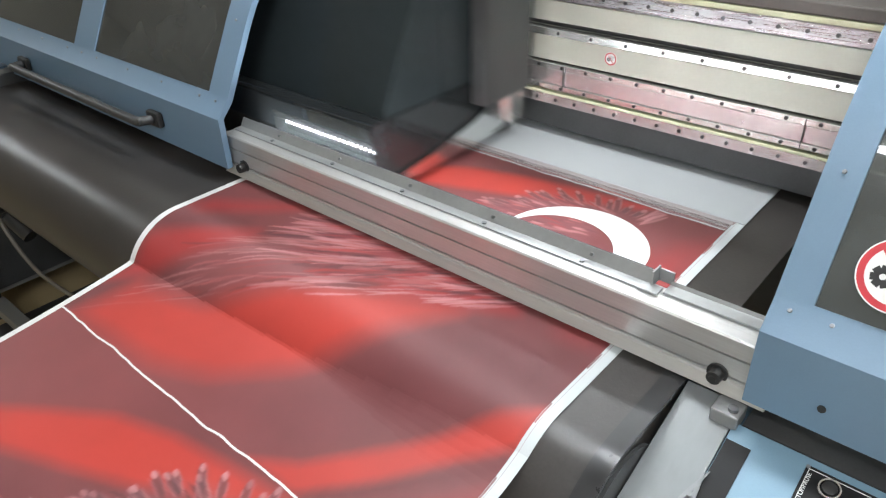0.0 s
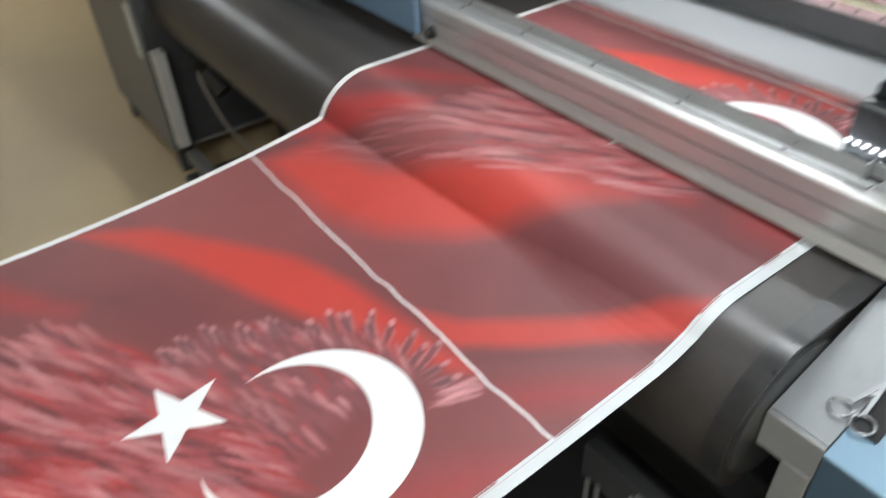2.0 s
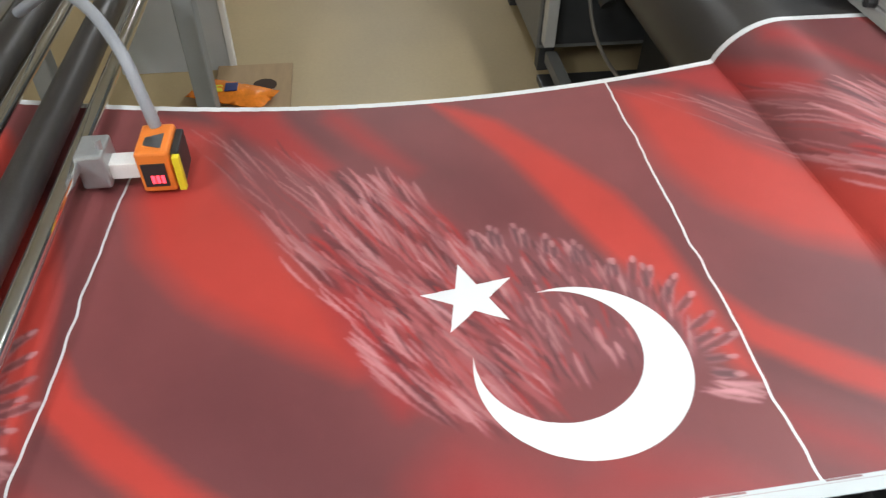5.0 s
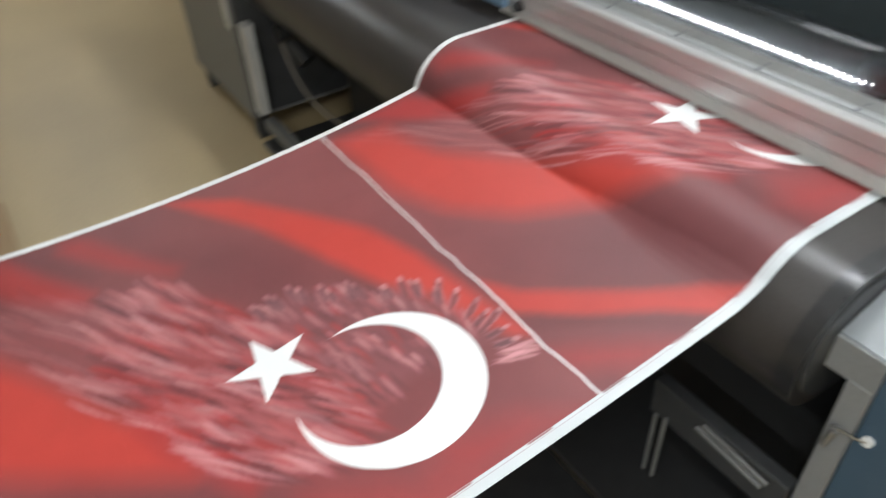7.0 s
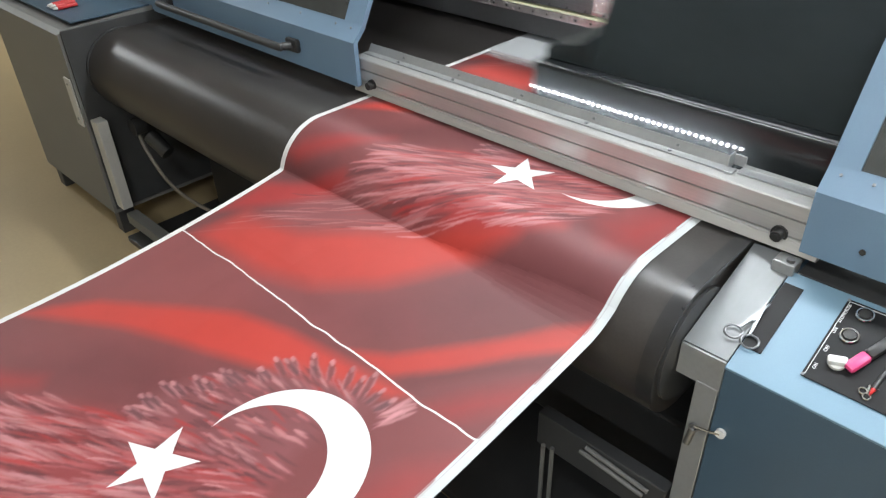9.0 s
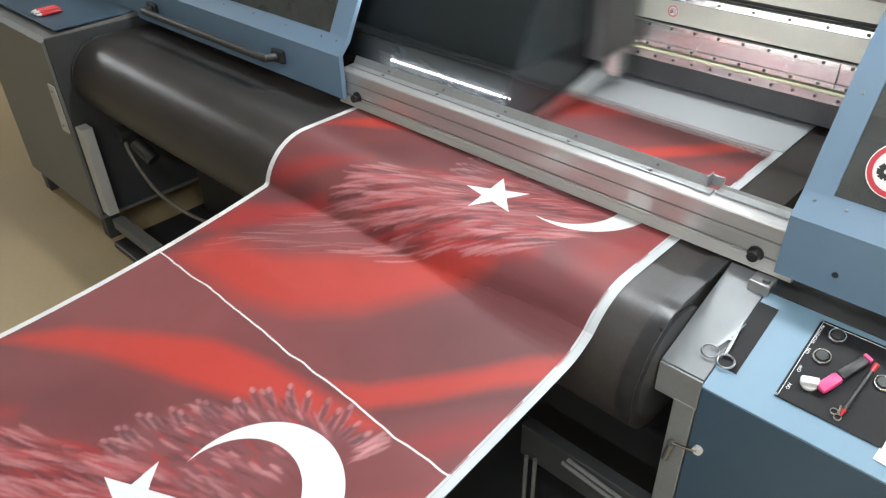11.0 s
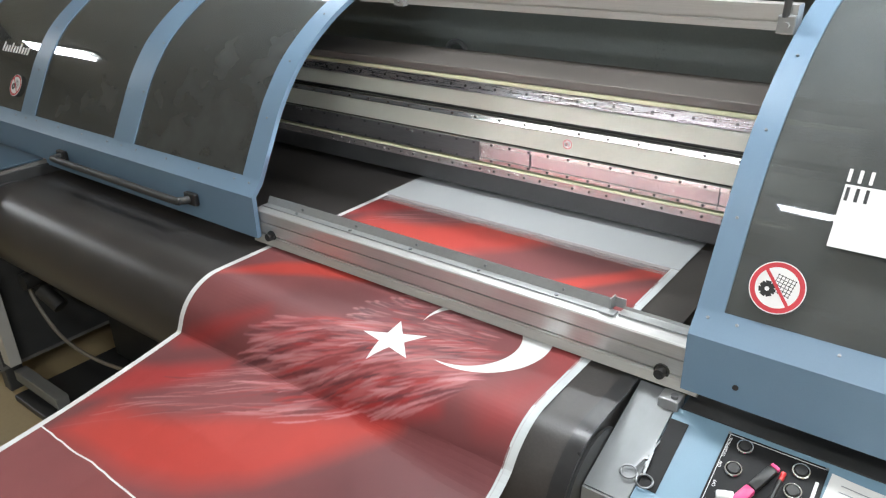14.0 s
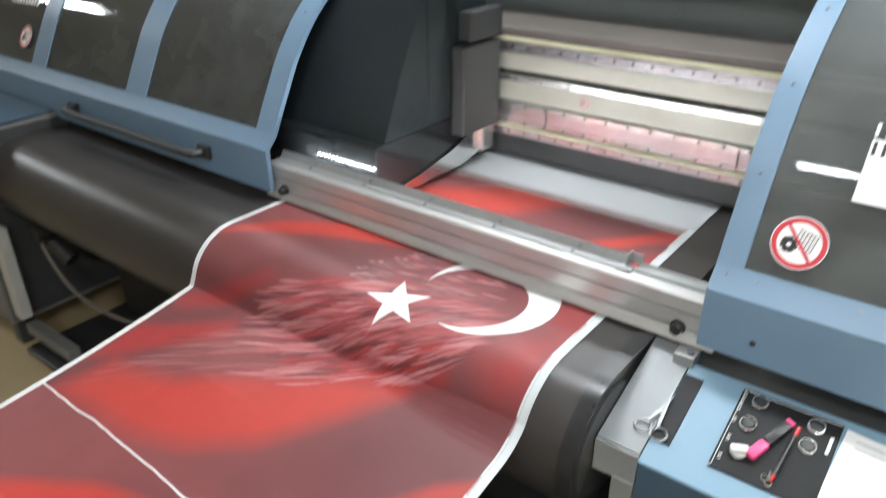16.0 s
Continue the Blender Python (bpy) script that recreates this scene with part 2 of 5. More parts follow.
def fabric_material():
    """Printed fabric: the soft picture comes as a colour on the mesh, the crisp emblem and seams from shapes."""
    m = bpy.data.materials.new("printed_polyester")
    m.use_nodes = True
    n, l = m.node_tree.nodes, m.node_tree.links
    b = n["Principled BSDF"]
    b.inputs["Roughness"].default_value = 0.5
    b.inputs["Specular IOR Level"].default_value = 0.38
    b.inputs["Sheen Weight"].default_value = 0.05
    uvn = n.new("ShaderNodeUVMap")
    uvn.uv_map = "print"
    sep = n.new("ShaderNodeSeparateXYZ")
    l.new(uvn.outputs[0], sep.inputs[0])
    u, v = sep.outputs[0], sep.outputs[1]

    def op(kind, a, c=None, d=None):
        k = n.new("ShaderNodeMath")
        k.operation = kind
        for i, s in enumerate((a, c, d)):
            if s is None:
                continue
            if isinstance(s, (int, float)):
                k.inputs[i].default_value = s
            else:
                l.new(s, k.inputs[i])
        return k.outputs[0]

    # along one flag, 0 at the seam
    w = op("MULTIPLY", op("FRACT", op("DIVIDE", op("SUBTRACT", v, SEAM), PERIOD)), PERIOD)

    def inside(cu, cw, r):
        du, dw = op("SUBTRACT", u, cu), op("SUBTRACT", w, cw)
        d = op("SQRT", op("ADD", op("MULTIPLY", du, du), op("MULTIPLY", dw, dw)))
        return op("LESS_THAN", d, r)

    crescent = op("MULTIPLY", inside(0.831, 0.2545, 0.165), op("SUBTRACT", 1.0, inside(0.801, 0.285, 0.1305)))
    # five-pointed star: inside at least four of its five half planes
    total = None
    cu, cw, R = 0.664, 0.405, 0.0845
    a0 = math.atan2(0.483 - cw, 0.650 - cu)
    for k in range(5):
        a = a0 + 2 * math.pi * k / 5
        d = op("ADD", op("MULTIPLY", op("SUBTRACT", u, cu), math.cos(a)), op("MULTIPLY", op("SUBTRACT", w, cw), math.sin(a)))
        h = op("LESS_THAN", d, R * math.cos(radians(72)))
        total = h if total is None else op("ADD", total, h)
    star = op("GREATER_THAN", total, 3.5)
    wn = n.new("ShaderNodeTexNoise")
    wn.noise_dimensions = "1D"
    wn.inputs["Scale"].default_value, wn.inputs["Detail"].default_value = 6.0, 2
    l.new(u, wn.inputs["W"])
    vw = op("ADD", v, op("MULTIPLY", op("SUBTRACT", wn.outputs[0], 0.5), 0.022))
    near = op("ABSOLUTE", op("SUBTRACT", op("FRACT", op("ADD", op("DIVIDE", op("SUBTRACT", vw, SEAM), PERIOD), 0.5)), 0.5))
    seam = op("LESS_THAN", near, 0.0021 / PERIOD)
    left = op("LESS_THAN", u, 0.018)
    right = op("GREATER_THAN", u, 1.066)
    dash = op("GREATER_THAN", op("SINE", op("MULTIPLY", v, 41.0)), 0.55)
    mark = op("MULTIPLY", dash, op("MULTIPLY", op("GREATER_THAN", u, 1.0665), op("LESS_THAN", u, 1.0695)))
    hair = op("MULTIPLY", op("GREATER_THAN", u, 1.0715), op("LESS_THAN", u, 1.0727))
    mark = op("MAXIMUM", mark, op("MULTIPLY", hair, 0.5))
    white = op("MAXIMUM", op("MAXIMUM", crescent, star), op("MAXIMUM", seam, op("MAXIMUM", left, right)))
    att = n.new("ShaderNodeAttribute")
    att.attribute_name = "ink"
    # weave and slight blotches
    wv = n.new("ShaderNodeTexNoise")
    wv.inputs["Scale"].default_value, wv.inputs["Detail"].default_value = 700, 2
    l.new(uvn.outputs[0], wv.inputs["Vector"])
    bl = n.new("ShaderNodeTexNoise")
    bl.inputs["Scale"].default_value, bl.inputs["Detail"].default_value = 9, 4
    l.new(uvn.outputs[0], bl.inputs["Vector"])
    gain = op("ADD", 0.72, op("ADD", op("MULTIPLY", wv.outputs[0], 0.2), op("MULTIPLY", bl.outputs[0], 0.2)))
    sc = n.new("ShaderNodeVectorMath")
    sc.operation = "SCALE"
    l.new(att.outputs["Color"], sc.inputs[0])
    l.new(gain, sc.inputs["Scale"])
    mx = n.new("ShaderNodeMix")
    mx.data_type = "RGBA"
    l.new(op("SUBTRACT", white, op("MULTIPLY", mark, 0.85)), mx.inputs["Factor"])
    l.new(sc.outputs[0], mx.inputs["A"])
    # right margin greyer than the emblem's white: the shade of its tilt as colour
    wh = n.new("ShaderNodeMix")
    wh.data_type = "RGBA"
    l.new(right, wh.inputs["Factor"])
    wh.inputs["A"].default_value, wh.inputs["B"].default_value = (0.66, 0.675, 0.67, 1), (0.50, 0.535, 0.54, 1)
    l.new(wh.outputs["Result"], mx.inputs["B"])
    l.new(mx.outputs["Result"], b.inputs["Base Color"])
    bp = n.new("ShaderNodeBump")
    bp.inputs["Strength"].default_value, bp.inputs["Distance"].default_value = 0.12, 0.001
    l.new(wv.outputs[0], bp.inputs["Height"])
    l.new(bp.outputs[0], b.inputs["Normal"])
    return m


PRINT = fabric_material()

# ---------------------------------------------------------------- room
X0, X1, Y0, Y1, H = -8.0, 5.0, -5.0, 3.2, 3.1
tagged(part("floor", boxed(X0, X1, Y0, Y1, -0.1, 0, 0), FLOOR), "tan coated workshop floor, slightly glossy", "floor", kind="structure")
tagged(part("ceiling", boxed(X0, X1, Y0, Y1, H, H + 0.1, 0), CEIL), "plain white ceiling of the workshop", "ceiling", kind="structure")
for nm, b in (("wall_north", (X0, X1, Y1, Y1 + .15, -0.1, H + .1)), ("wall_south", (X0, X1, Y0 - .15, Y0, -0.1, H + .1)),
              ("wall_west", (X0 - .15, X0, Y0 - .15, Y1 + .15, -0.1, H + .1)), ("wall_east", (X1, X1 + .15, Y0 - .15, Y1 + .15, -0.1, H + .1))):
    tagged(part(nm, boxed(*b, 0), WALL), "plain cream painted workshop wall", "wall", kind="structure")


def ceiling_lamp(x, y, power=1.0, turned=False):
    lamp = thing("ceiling_lamp", "long white fluorescent ceiling lamp, lit; some only added as fill", "lamp", (x, y, H - 0.06), "ceiling lamps")
    hx, hy = (0.1, 0.62) if turned else (0.62, 0.1)
    part("housing", boxed(-hx, hx, -hy, hy, 0, 0.06, 0.005), WHITE_PLASTIC, lamp)
    for s in (-0.05, 0.05):
        bm = bmesh.new()
        if turned:
            cyl(bm, (s, -0.58, -0.018), (s, 0.58, -0.018), 0.013, seg=10)
        else:
            cyl(bm, (-0.58, s, -0.018), (0.58, s, -0.018), 0.013, seg=10)
        part("tube", bm, TUBE_GLOW, lamp, "glowing fluorescent tube", True)
    for s in (-0.048, 0.0, 0.048):
        part("louvre", boxed(*((s - 0.008, s + 0.008, -0.6, 0.6) if turned else (-0.6, 0.6, s - 0.008, s + 0.008)), -0.0640, -0.0625, 0.0003), WHITE_PLASTIC, lamp, "slim white louvre bar")
    d = bpy.data.lights.new("lamp_light", "AREA")
    d.shape, d.size, d.size_y, d.energy, d.color = "RECTANGLE", hx * 1.9, hy * 1.9, LAMP_POWER * power, (0.905, 0.957, 1.0)
    lo = new("lamp_light", d)
    lo.matrix_basis = pose(x, y, H - 0.12)
    return lamp


# windows mirror lamps one and five; the others are unseen, added for fill
for lx, ly, lp in ((-5.4, -1.0, 1.6), (-1.4, 1.35, 0.75), (0.35, 0.5, 0.92), (2.1, 0.5, 0.95), (1.55, -1.6, 0.78), (2.6, -3.4, 2.4), (-0.2, 2.3, 0.8)):
    ceiling_lamp(lx, ly, lp)

# ---------------------------------------------------------------- the printer
printer = thing("textile_printer", "large blue-grey digital textile printer with aluminium beam and black belt", "printer")

# belt round its front roller, over the bed
bm = bmesh.new()
pts = [(1.4, BED)] + [(ROLL_Y - ROLL_R * math.sin(a), BED - ROLL_R + ROLL_R * math.cos(a)) for a in np.linspace(0, math.pi, 40)] + [(1.4, BED - 2 * ROLL_R)]
pts = [(y, z - 0.0015) for y, z in pts]
profile_x(bm, pts, -1.285, 1.198)
belt = part("conveyor_belt", bm, RUBBER, printer, "black rubber conveyor belt over its front roller", True)
bm = bmesh.new()
cyl(bm, (1.190, ROLL_Y, BED - ROLL_R), (1.205, ROLL_Y, BED - ROLL_R), ROLL_R - 0.03, seg=48)
part("roller_flange", bm, BLACK_METAL, printer, "", True)
bm = bmesh.new()
cyl(bm, (-1.305, ROLL_Y, BED - ROLL_R), (-1.287, ROLL_Y, BED - ROLL_R), ROLL_R + 0.004, seg=48)
part("roller_flange", bm, BLACK_METAL, printer, "", True)
gr = [(0.0, 0.0)] + [(-ROLL_R * math.sin(a), ROLL_R * (math.cos(a) - 1)) for a in np.linspace(0, math.pi * 0.62, 26)]
bm = bmesh.new()
mid = Vector((0, -ROLL_R))
outer = [(0.20, 0.003)] + [tuple(mid + (Vector(p) - mid) * (1 + 0.003 / ROLL_R)) for p in gr[1:]]
inner = [(0.20, -0.004)] + [tuple(mid + (Vector(p) - mid) * (1 - 0.004 / ROLL_R)) for p in gr[1:]]
profile_x(bm, [(y + ROLL_Y, z + BED) for y, z in outer + inner[::-1]], 1.172, 1.206)
part("belt_guard", bm, material("glossy_black_rubber", (0.022, 0.022, 0.023), 0.3, 0.0, 0.2, 22, 60, 0.04), printer, "glossy black lip along the belt's edge", True)
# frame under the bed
# black sheet laid on the floor as the shade below the hanging fabric
part("fabric_shade_sheet", boxed(0.05, 1.30, -1.30, -0.425, 0.001, 0.012, 0.003), BLACK_PLASTIC, printer, "black sheet added for the shade under the fabric")
part("frame_rail", boxed(-1.28, 1.18, 0.35, 0.43, 0.30, 0.40, 0.004), BLACK_METAL, printer)
for x in (-1.15, 1.12):
    part("frame_leg", boxed(x - .04, x + .04, 0.35, 0.43, 0.0, 0.56, 0.004), BLACK_METAL, printer)
# added black block and floor sheet make the space below the belt dark
part("belt_shade_block", boxed(-1.15, 1.17, -0.02, 0.70, 0.06, 0.30, 0.01), BLACK_PLASTIC, printer, "black block added for the shade under the belt")
part("belt_shade_sheet", boxed(-1.25, 1.24, -0.42, 0.74, 0.001, 0.03, 0.004), BLACK_PLASTIC, printer, "black sheet added on the floor for the shade under the belt")
for a, b in (((0.907, -0.27, 0.25), (0.907, -0.27, 0.03)), ((0.935, -0.27, 0.26), (0.935, -0.27, 0.03)), ((1.015, -0.27, 0.315), (1.19, -0.27, 0.30)), ((1.03, -0.27, 0.338), (1.20, -0.27, 0.322))):
    bm = bmesh.new()
    tube(bm, [a, b], 0.006, 8)
    part("brace", bm, CAB_GREY, printer, "thin grey brace")
part("cross_bar", boxed(0.88, 1.24, -0.262, -0.225, 0.235, 0.345, 0.003), BLACK_METAL, printer)
part("bar_post", boxed(1.205, 1.24, -0.262, -0.225, 0.03, 0.2345, 0.003), BLACK_METAL, printer)
part("under_panel", boxed(-1.28, 1.2, 0.75, 0.78, 0.0, 0.56, 0.002), DARK_VOID, printer)

# front beam: an aluminium section with two grooves and a foot
bm = bmesh.new()
f = [(-0.006, 0.882), (-0.012, 0.886), (-0.004, 0.905), (0.0, 0.907), (0.0, 0.911), (0.008, 0.911), (0.008, 0.915), (0.0, 0.915), (0.0, 0.950), (0.008, 0.950), (0.008, 0.954),
     (0.0, 0.954), (0.0, 0.984), (0.003, 0.987), (0.060, 0.987), (0.060, 0.882)]
profile_x(bm, f, BEAM_L - 0.04, BEAM_R + 0.03)
beam = part("front_beam", bm, ALU, printer, "grooved brushed aluminium front beam")
# raised splash strip with the lamps behind it
bm = bmesh.new()
profile_x(bm, [(0.030, 0.988), (0.030, 0.9905), (0.052, 0.9905), (0.0635, 1.011), (0.066, 1.010), (0.054, 0.988)], BEAM_L - 0.035, 1.10)
strip = part("splash_strip", bm, STEEL, printer, "bent sheet steel strip along the beam")
bm = bmesh.new()
profile_x(bm, [(0.040, 0.988), (0.040, 0.992), (0.066, 0.992), (0.070, 0.998), (0.072, 0.988)], 1.125, BEAM_R - 0.004)
part("splash_strip", bm, STEEL, printer, "low bent sheet steel strip")
bm = bmesh.new()
box(bm, 1.098, 1.102, 0.046, 0.074, 0.988, 1.018, 0.001)
box(bm, 1.102, 1.128, 0.070, 0.074, 0.99, 1.014, 0.001)
box(bm, 1.085, 1.12, 0.026, 0.05, 0.988, 0.993, 0.001)
part("end_stop", bm, STEEL, printer, "bent steel end stop")
for x in np.arange(0.10, 1.06, 0.22):
    bm = bmesh.new()
    cyl(bm, (x, 0.058, 1.000), (x, 0.053, 1.002), 0.0032, seg=10)
    part("screw", bm, SCREW, strip)
    bm = bmesh.new()
    cyl(bm, (x - .01, 0.040, 0.9905), (x - .01, 0.040, 0.9935), 0.005, seg=10)
    part("screw", bm, SCREW, strip)
bm = bmesh.new()
box(bm, 0.005, 1.09, 0.0685, 0.0705, 0.968, 1.009, 0)
part("lamp_backing", bm, LED_BOARD, strip)
bm = bmesh.new()
bmesh.ops.create_uvsphere(bm, u_segments=8, v_segments=5, radius=0.0040)
led = part("led_bead", bm, LED, strip)
led.location = (0.012, 0.0735, 0.992)
for i in range(1, 70):
    ob = new("led_bead", led.data)
    ob.parent = strip
    ob.location = (0.012 + i * 0.0155, 0.0735, 0.992)
for x in (0.013, 1.249):
    bm = bmesh.new()
    cyl(bm, (x, 0.0, 0.914), (x, -0.004, 0.914), 0.017)
    cyl(bm, (x, -0.003, 0.914), (x, -0.020, 0.914), 0.0128, 0.0115)
    cyl(bm, (x, -0.021, 0.914), (x, -0.023, 0.914), 0.006)
    part("knob", bm, BLACK_PLASTIC, beam, "round black clamping knob", True)

# covers: a curved shell of painted frame bars with smoked panes
SHELL = [(-0.030, 0.908), (-0.031, 1.040), (0.004, 1.080), (0.060, 1.185), (0.130, 1.305), (0.235, 1.425), (0.405, 1.540), (0.60, 1.615), (0.85, 1.645)]
CURVE = [(p.x, p.y) for p in smooth_line([(y, z, 0) for y, z in SHELL[2:]], 8)]
CURVE = [SHELL[0], SHELL[1]] + CURVE


def cut_curve(z0, z1):
    """The part of the shell's outline between two heights."""
    out = []
    for (ya, za), (yb, zb) in zip(CURVE, CURVE[1:]):
        if zb <= z0 or za >= z1:
            continue
        t0, t1 = max(0, (z0 - za) / (zb - za)), min(1, (z1 - za) / (zb - za))
        if not out:
            out.append((ya + (yb - ya) * t0, za + (zb - za) * t0))
        out.append((ya + (yb - ya) * t1, za + (zb - za) * t1))
    return out


def shell_piece(z0, z1, x0, x1, depth, inset=0.0):
    line = cut_curve(z0, z1)
    a = np.array(line)
    d = np.gradient(a, axis=0)
    d /= np.linalg.norm(d, axis=1)[:, None]
    nrm = np.stack([d[:, 1], -d[:, 0]], 1)
    outer = a + nrm * inset
    inner = a + nrm * (depth + inset)
    bm = bmesh.new()
    profile_x(bm, [tuple(p) for p in outer] + [tuple(p) for p in inner[::-1]], x0, x1)
    return bm


def on_shell(z, lift=0.0):
    """Place (y, z) and slope of the shell's face at a height."""
    for (ya, za), (yb, zb) in zip(CURVE, CURVE[1:]):
        if za <= z <= zb:
            t = (z - za) / (zb - za)
            a = math.atan2(zb - za, yb - ya)
            return ya + (yb - ya) * t - lift * math.sin(a), z + lift * math.cos(a), a
    return CURVE[-1][0], CURVE[-1][1], 0.0


def cover_screw(x, z, cover):
    y, zz, a = on_shell(z)
    n = Vector((0, -math.sin(a), math.cos(a)))
    p = Vector((x, y, zz))
    bm = bmesh.new()
    cyl(bm, p - n * 0.001, p + n * 0.003, 0.0036, 0.0028, seg=10)
    part("screw", bm, SCREW, cover, "", True)


def cover(name, x0, x1, panes, label, glass):
    """Skirt, bars between the panes, smoked panes."""
    c = part(name, shell_piece(0.908, 1.086, x0, x1, 0.012), BLUE, printer, label, True)
    # rims on the open sides
    edges = [x0] + [e for p in panes for e in p] + [x1]
    for xa, xb in zip(edges[0::2], edges[1::2]):
        part("frame_bar", shell_piece(1.086, 1.645, xa, xb, 0.012), BLUE, c, "", True)
    part("top_bar", shell_piece(1.618, 1.645, x0 + 0.001, x1 - 0.001, 0.016, 0.001), BLUE, c, "", True)
    for xa, xb in panes:
        part("pane", shell_piece(1.086, 1.617, xa + 0.0005, xb - 0.0005, 0.004, 0.004), glass, c, "smoked transparent window pane", True)
        for x in np.linspace(xa + 0.03, xb - 0.03, 4):
            cover_screw(x, 1.072, c)
    for xa, xb in zip(edges[0::2], edges[1::2]):
        for z in (1.25, 1.40, 1.52):
            for x in ((xa + xb) / 2 - 0.045, (xa + xb) / 2 + 0.045) if xb - xa > 0.12 else ((xa + xb) / 2,):
                cover_screw(x, z, c)
        cover_screw((xa + xb) / 2, 1.072, c)
    return c


left_cover = cover("left_cover", -2.55, BEAM_L, ((-2.10, -1.515), (-1.402, -0.818), (-0.693, -0.100)), "blue-grey curved cover with three smoked windows", GLASS_L)
right_cover = cover("right_cover", BEAM_R, 2.35, ((1.352, 1.95), (2.05, 2.30)), "blue-grey curved cover with smoked windows", GLASS_R)
part("side_rim", shell_piece(0.909, 1.645, BEAM_R + 0.001, BEAM_R + 0.029, 0.045, 0.0125), BLUE, right_cover, "", True)
part("side_rim", shell_piece(0.909, 1.645, BEAM_L - 0.029, BEAM_L - 0.001, 0.004, 0.0125), BLUE, left_cover, "", True)
for x, z in ((1.405, 0.953), (1.95, 0.953)):
    part("latch_hole", cyl(bmesh.new(), (x, -0.0298, z), (x, -0.0325, z), 0.006, seg=14), BLACK_PLASTIC, right_cover, "small black latch hole")
# grab handle on the left cover
bm = bmesh.new()
tube(bm, smooth_line([(-1.14, -0.032, 0.975), (-1.13, -0.075, 0.978), (-1.09, -0.085, 0.978), (-0.75, -0.085, 0.978), (-0.37, -0.085, 0.978), (-0.33, -0.075, 0.978), (-0.32, -0.032, 0.975)], 6), 0.013, 12)
handle = part("grab_handle", bm, BLACK_METAL, left_cover, "black tubular grab handle", True)
for x in (-1.14, -0.32):
    part("handle_foot", boxed(x - .03, x + .03, -0.05, -0.031, 0.955, 0.998, 0.006), BLACK_PLASTIC, left_cover)

# gantry across the back of the bed: layers from the top down
GX0, GX1 = -2.4, 2.2
part("gantry_body", boxed(GX0, GX1, 0.735, 0.98, 0.93, 1.295, 0.004), GANTRY, printer, "pale grey gantry body")
gantry_parts = (
    ("seal_strip", 1.288, 1.300, 0.700, YELLOW_LINE), ("upper_rail", 1.250, 1.286, 0.706, RAIL), ("face_plate", 1.194, 1.247, 0.712, GANTRY),
    ("shadow_gap", 1.178, 1.192, 0.732, BLACK_METAL), ("screw_strip", 1.158, 1.177, 0.704, ALU_BRIGHT), ("face_plate", 1.092, 1.157, 0.710, GANTRY),
    ("shadow_gap", 1.086, 1.091, 0.730, BLACK_METAL), ("screw_strip", 1.070, 1.0855, 0.704, ALU_BRIGHT), ("magnet_track", 1.029, 1.069, 0.708, TRACK),
    ("screw_strip", 1.014, 1.028, 0.704, ALU_BRIGHT), ("shadow_gap", 1.008, 1.013, 0.722, BLACK_METAL), ("seal_strip", 1.000, 1.007, 0.702, YELLOW_LINE),
    ("lower_rail", 0.972, 0.999, 0.706, TRACK), ("skirt_plate", 0.900, 0.970, 0.722, BLACK_METAL))
screw_me = None
for nm, z0, z1, y, mt in gantry_parts:
    g = part(nm, boxed(GX0 + .01, GX1 - .01, y, 0.736, z0, z1, 0.0012), mt, printer)
    step = {"upper_rail": 0.06, "screw_strip": 0.073, "lower_rail": 0.06}.get(nm)
    if not step:
        continue
    if nm == "screw_strip" and z0 > 1.1:
        step = 0.098
    for x in np.arange(-0.6, 1.9, step):
        if screw_me is None:
            bm = bmesh.new()
            cyl(bm, (0, 0.0005, 0), (0, -0.0025, 0), 0.0052, 0.0045, seg=8)
            s = part("screw", bm, SCREW_DARK, g)
            screw_me = s.data
        else:
            s = new("screw", screw_me)
            s.parent = g
        s.location = (x, y, (z0 + z1) / 2)
# added dark sheet: the track's dim reflection on the left, put in as colour
part("track_dim_span", boxed(-2.38, 0.30, 0.7035, 0.7078, 1.0145, 1.085, 0.0006), material("dim_brushed_reflection", (0.13, 0.128, 0.13), 0.35, 0.5, 0.15, 10, 80, 0.04, (1, 30, 30)), printer, "dark brushed sheet standing for the track's dim reflection")
for x, z in ((-0.03, 1.078), (-0.03, 1.021), (-0.62, 1.078), (-0.62, 1.021)):
    part("track_plate", boxed(x, x + 0.035, 0.7015, 0.7034, z - 0.005, z + 0.005, 0.0004), ALU_BRIGHT, printer, "small bright plate")
for x in (0.50, 1.12):
    part("track_joint", boxed(x, x + .0015, 0.7025, 0.708, 1.014, 1.0855, 0), BLACK_METAL, printer)
part("gantry_hood", boxed(GX0, GX1, 0.70, 0.98, 1.302, 1.33, 0.004), material("brown_grey_shelf", (0.12, 0.105, 0.095), 0.5), printer)
# dark shell behind and above
bm = bmesh.new()
profile_x(bm, [(1.45, 0.0), (1.45, 1.30), (1.40, 1.5), (1.25, 1.62), (0.85, 1.66), (0.85, 1.67), (1.27, 1.63), (1.42, 1.51), (1.47, 1.3), (1.47, 0.0)], -2.5, 2.3)
part("back_shell", bm, BACK_SHELL, printer, "dark curved back shell", True)
for x in (-2.55, 2.33):
    part("end_shell", boxed(x, x + .02, -0.02, 1.45, 0.90, 1.62, 0.003), BLACK_METAL, printer)
bm = bmesh.new()
torus(bm, (-0.325, 1.43, 1.215), (0, -1, 0.05), 0.052, 0.013)
part("cable_ring", bm, HOSE, printer, "", True)
